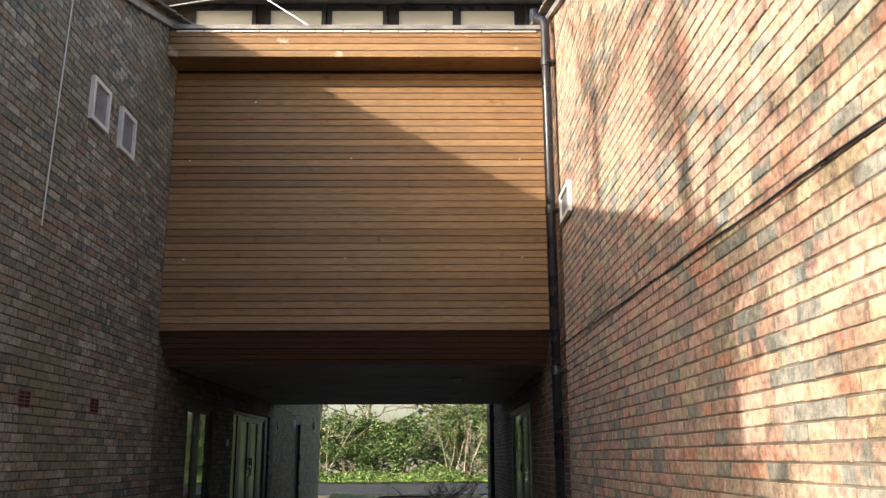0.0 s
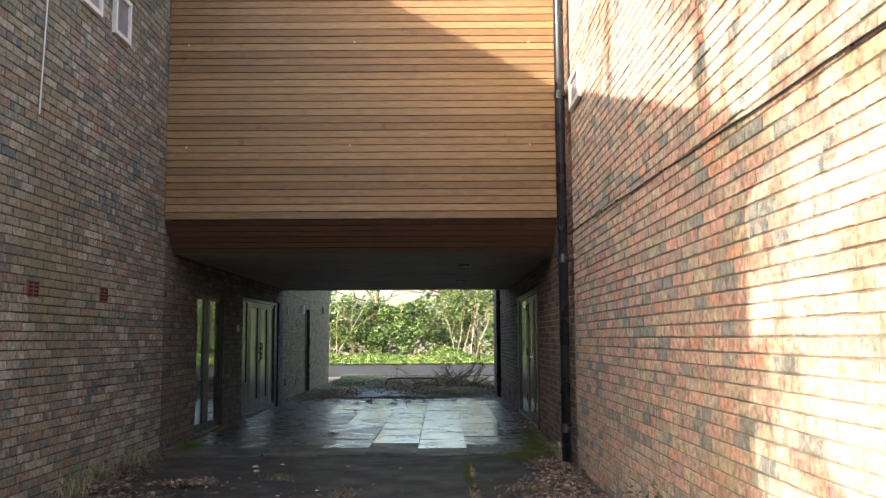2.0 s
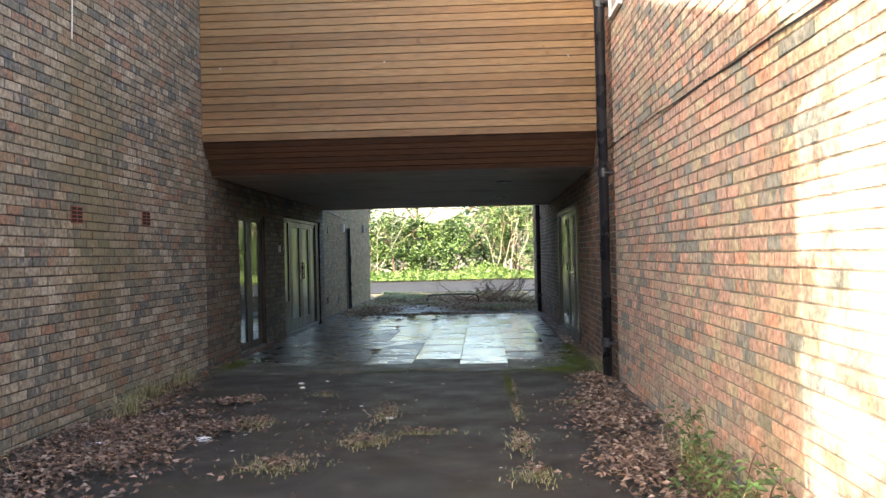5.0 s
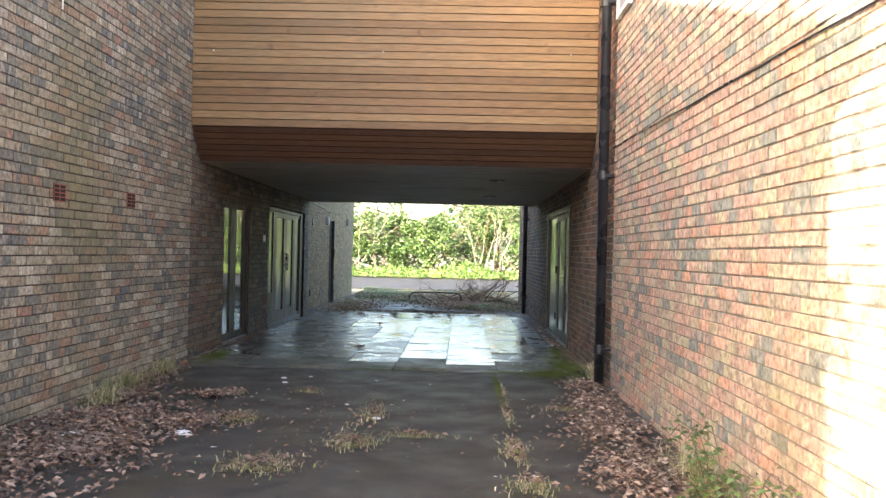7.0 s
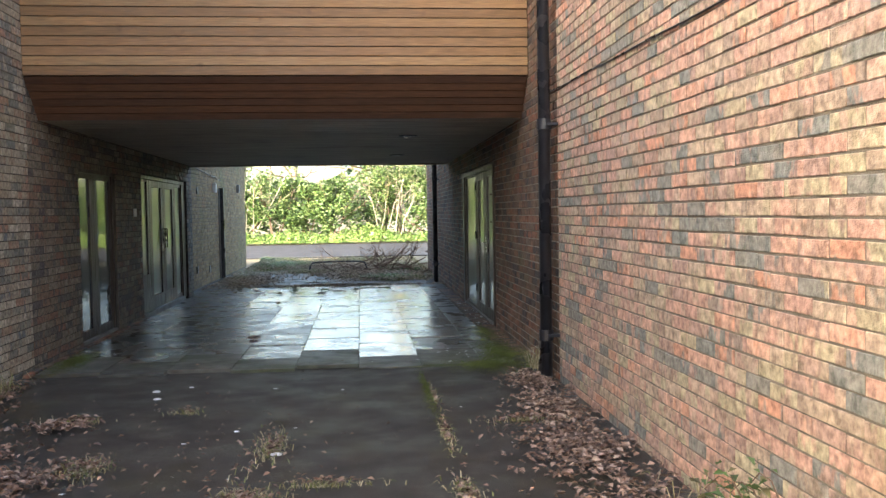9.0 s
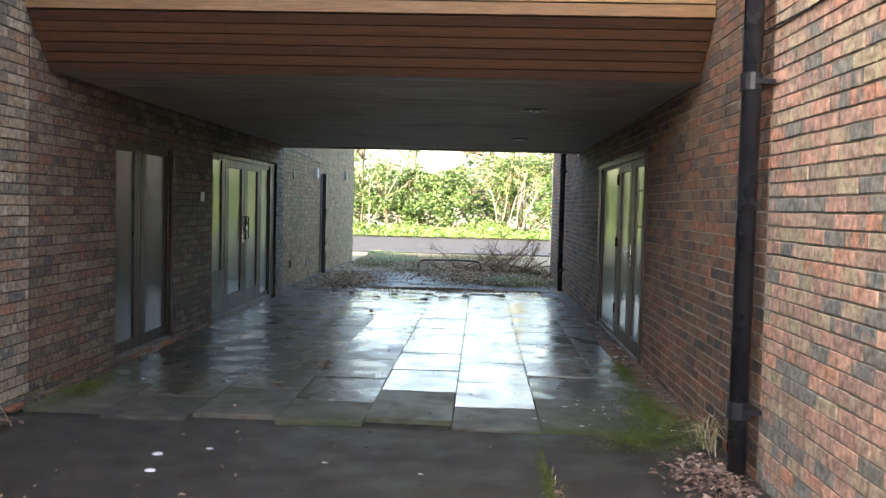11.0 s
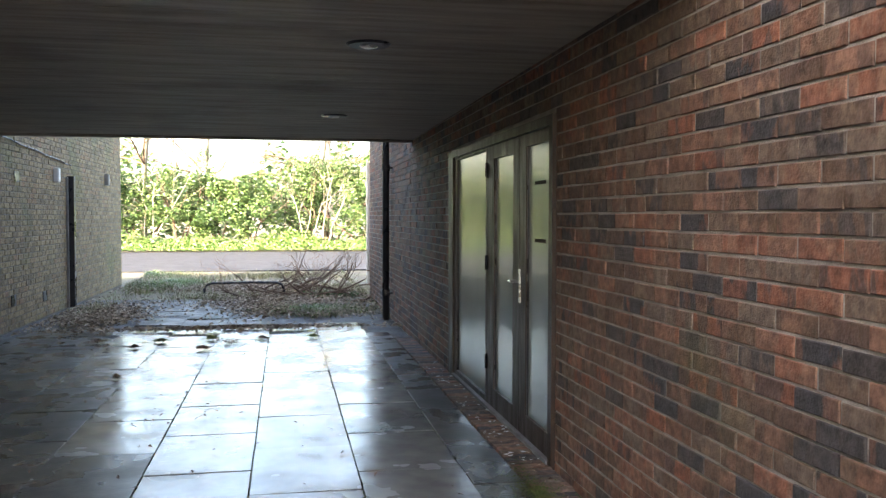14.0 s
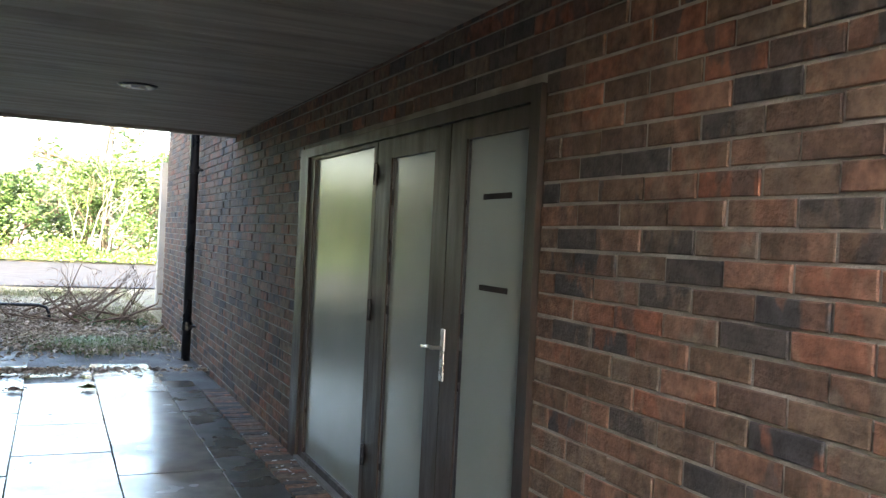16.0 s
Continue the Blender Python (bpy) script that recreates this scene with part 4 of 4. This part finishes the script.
# bramble at the foot of the right yard wall
rngb = np.random.default_rng(41)
br = group_of("bramble", "straggling bramble with green leaves and brown stems", "bramble", at=(2.3, -5.9, 0))
tips = []
for k in range(20):
    bm = bmesh.new()
    a = rngb.uniform(0, 6.28)
    x0, y0 = 2.38 + rngb.uniform(-0.1, 0.06), -5.9 + rngb.uniform(-0.75, 0.5)
    dx, dy, hh = -abs(math.cos(a)) * 0.28 * rngb.uniform(0.3, 1.2), math.sin(a) * 0.45, rngb.uniform(0.12, 0.45)
    pts = [(min(x0 + dx * t, XR - 0.03), y0 + dy * t, -0.02 + hh * math.sin(t * 2.2) * 1.05) for t in (0, 0.2, 0.4, 0.6, 0.8, 1.0)]
    tube(bm, pts, [0.005, 0.0045, 0.004, 0.0035, 0.003, 0.002], 5)
    under(part("stem", bm, M["twig"]), br)
    tips += pts[2:]
tips = np.array(tips)
tagged(under(leaves("foliage", 430, lambda r, n: clumps(r, n, tips, np.full(len(tips), 0.06)), 0.048, M["bramble_leaf"], None, 42), br), kind="stuff")

# white litter
for k, (x, y, s) in enumerate([(-1.74, -4.22, 0.11), (-1.0, -3.98, 0.07), (0.32, -3.22, 0.035), (-0.78, -1.45, 0.03), (1.45, -4.9, 0.022), (-0.85, -1.15, 0.035), (0.0, -2.6, 0.02), (-0.6, -1.0, 0.02)]):
    bm = bmesh.new()
    bmesh.ops.create_icosphere(bm, subdivisions=2, radius=s)
    for v in bm.verts:
        q = 1 + 0.45 * noise.noise(v.co * 18 + Vector((k * 3, 0, 0)))
        v.co = Vector((v.co.x * q, v.co.y * q * 0.7, max(v.co.z * q * 0.35, -s * 0.1) + s * 0.1 - 0.012))
    bmesh.ops.translate(bm, vec=(x, y, 0), verts=bm.verts)
    thing("litter", bm, M["paper"], "crumpled scrap of white litter on the ground", "litter", "scraps of litter", smooth=True)
rngl = np.random.default_rng(44)
V, F = [], []
for k in range(150):
    x, y = (rngl.uniform(1.6, 2.3), rngl.uniform(-0.5, 0.6)) if k < 30 else (rngl.uniform(-1.8, 2.2), rngl.uniform(-5, 6))
    if k >= 70:
        x, y = rngl.uniform(2.3, 2.5), rngl.uniform(2.3, 6.0)
    z = 0.016 if x > 2.28 and y > 0.2 else 0.006 if y > -0.3 else -0.008
    a, s = rngl.uniform(0, 6.28), rngl.uniform(0.004, 0.016)
    n = len(V)
    V += [(x + s * math.cos(a + j * 1.57) * (1 + 0.8 * (j % 2)), y + s * math.sin(a + j * 1.57), z + 0.003 * (j == 1)) for j in range(4)] + [(x, y, z + s * 0.35)]
    F += [(n, n + 1, n + 4), (n + 1, n + 2, n + 4), (n + 2, n + 3, n + 4), (n + 3, n, n + 4)]
tagged(raw("paint_flakes", V, F, M["paper"]), "small pale chips and flakes on the wet flags", "debris", kind="stuff")

# overgrown strip between the passage and the road
tagged(leaves("dead_leaves", 15000, patch([(0.3, 8.95, 2.2, 0.22, 2), (-1.6, 10.5, 0.7, 2.0, 3), (1.0, 12.0, 1.6, 2.6, 5), (0.2, 15.5, 2.2, 2.0, 3)]), 0.065, M["lit_litter"], seed=51, fold=0.15), "brown leaf litter over the overgrown strip", "leaf litter", kind="stuff")
blades("verge_grass", [(-1.5, 17.0, 0.9, 2.2, 11), (1.6, 11.0, 0.9, 0.8, 4), (-0.4, 13.6, 1.2, 1.4, 1.5), (2.0, 15.0, 1.5, 2.6, 3), (-3, 19.5, 2.5, 1.2, 2.5), (0.8, 19.5, 3.0, 1.2, 3), (-1.9, 11.5, 0.35, 2.2, 1)], 26000, 0.17, "rough sunlit grass between the building and the road", seed=52, z0=-0.05)
# The brighter leaf colour stands for sunlight on this grass.
blades("tussock", [(-1.35, 16.8, 0.75, 1.3, 3), (-2.2, 19.6, 1.2, 0.8, 2), (1.5, 11.0, 0.7, 0.6, 1)], 6500, 0.2, "tussocks of grass at the end of the damp wall, coloured as if sunlit", "ivy", 54, -0.05)
tagged(leaves("weeds", 1500, patch([(1.5, 11.2, 0.9, 0.8, 3), (1.9, 13.6, 0.8, 1.2, 2), (-1.7, 16.5, 0.7, 1.2, 2)]), 0.06, M["bramble_leaf"], seed=53), "low green weeds among the dead leaves", "weeds", kind="stuff")

rail = group_of("low_rail", "low bent steel hoop rail in the weeds", "rail", at=(0.2, 13.9, -0.06))
under(part("hoop", tube(bmesh.new(), [(-0.45, 13.9, -0.06), (-0.44, 13.9, 0.12), (-0.40, 13.9, 0.19), (-0.31, 13.9, 0.225), (0.3, 13.92, 0.235), (0.85, 13.94, 0.225), (0.95, 13.94, 0.19), (0.99, 13.94, 0.1), (1.0, 13.94, -0.06)], 0.024, 10), M["black"], smooth=True), rail)

rngk = np.random.default_rng(61)
for k in range(34):
    x, y = (rngk.uniform(0.2, 2.3), rngk.uniform(13.2, 15.6)) if k < 24 else (rngk.uniform(1.5, 2.4), rngk.uniform(12.0, 15.6))
    bm = bmesh.new()
    branchy(bm, (x, y, 0.0), (rngk.uniform(-1, 1), rngk.uniform(-0.3, 0.3), rngk.uniform(0.02, 0.32)), rngk.uniform(0.6, 1.0), 0.02, 3, rngk, 0.5)
    for v in bm.verts:
        v.co.z = max(v.co.z, -0.04)
        v.co.x = min(v.co.x, XR - 0.05) if v.co.y < 13.3 else v.co.x
    thing("fallen_branch", bm, M["twig"], "bare fallen branch with twigs lying in the weeds", "branch", "fallen branches")

# trees behind the walker that dapple the sunlit wall
for k, (x, y, h) in enumerate([(-9.2, -15.4, 12), (-12.5, -12.6, 14), (-10.5, -13.9, 13)]):
    tree(x, y, h, 400 + k, (0.02, 0), 0.16, 450)

# moss cushions in the flag joints near the far end
rngm = np.random.default_rng(71)
for k, (x, y, s) in enumerate([(0.16, 8.0, 0.09), (0.12, 7.25, 0.06), (0.74, 7.95, 0.05), (-0.40, 7.9, 0.07), (-0.62, 7.45, 0.05), (-1.10, 7.95, 0.06), (1.34, 8.0, 0.04), (-0.48, 5.6, 0.02)]):
    spots = [(x, y, s * 1.2, s * 0.7, 1)]
    tagged(leaves("moss_cushion", 160, patch(spots), 0.035, M["dead_leaf"] if k % 3 else M["moss"], seed=800 + k), "dark moss cushion growing in a flag joint", "moss", "moss cushions", "stuff")
blades("joint_moss", [(0.216 + 0.597 * c, 4.0, 0.006, 3.6, 1) for c in range(-3, 4)], 2600, 0.012, "thin moss in the joints between the flags", "moss", 72, 0.0)
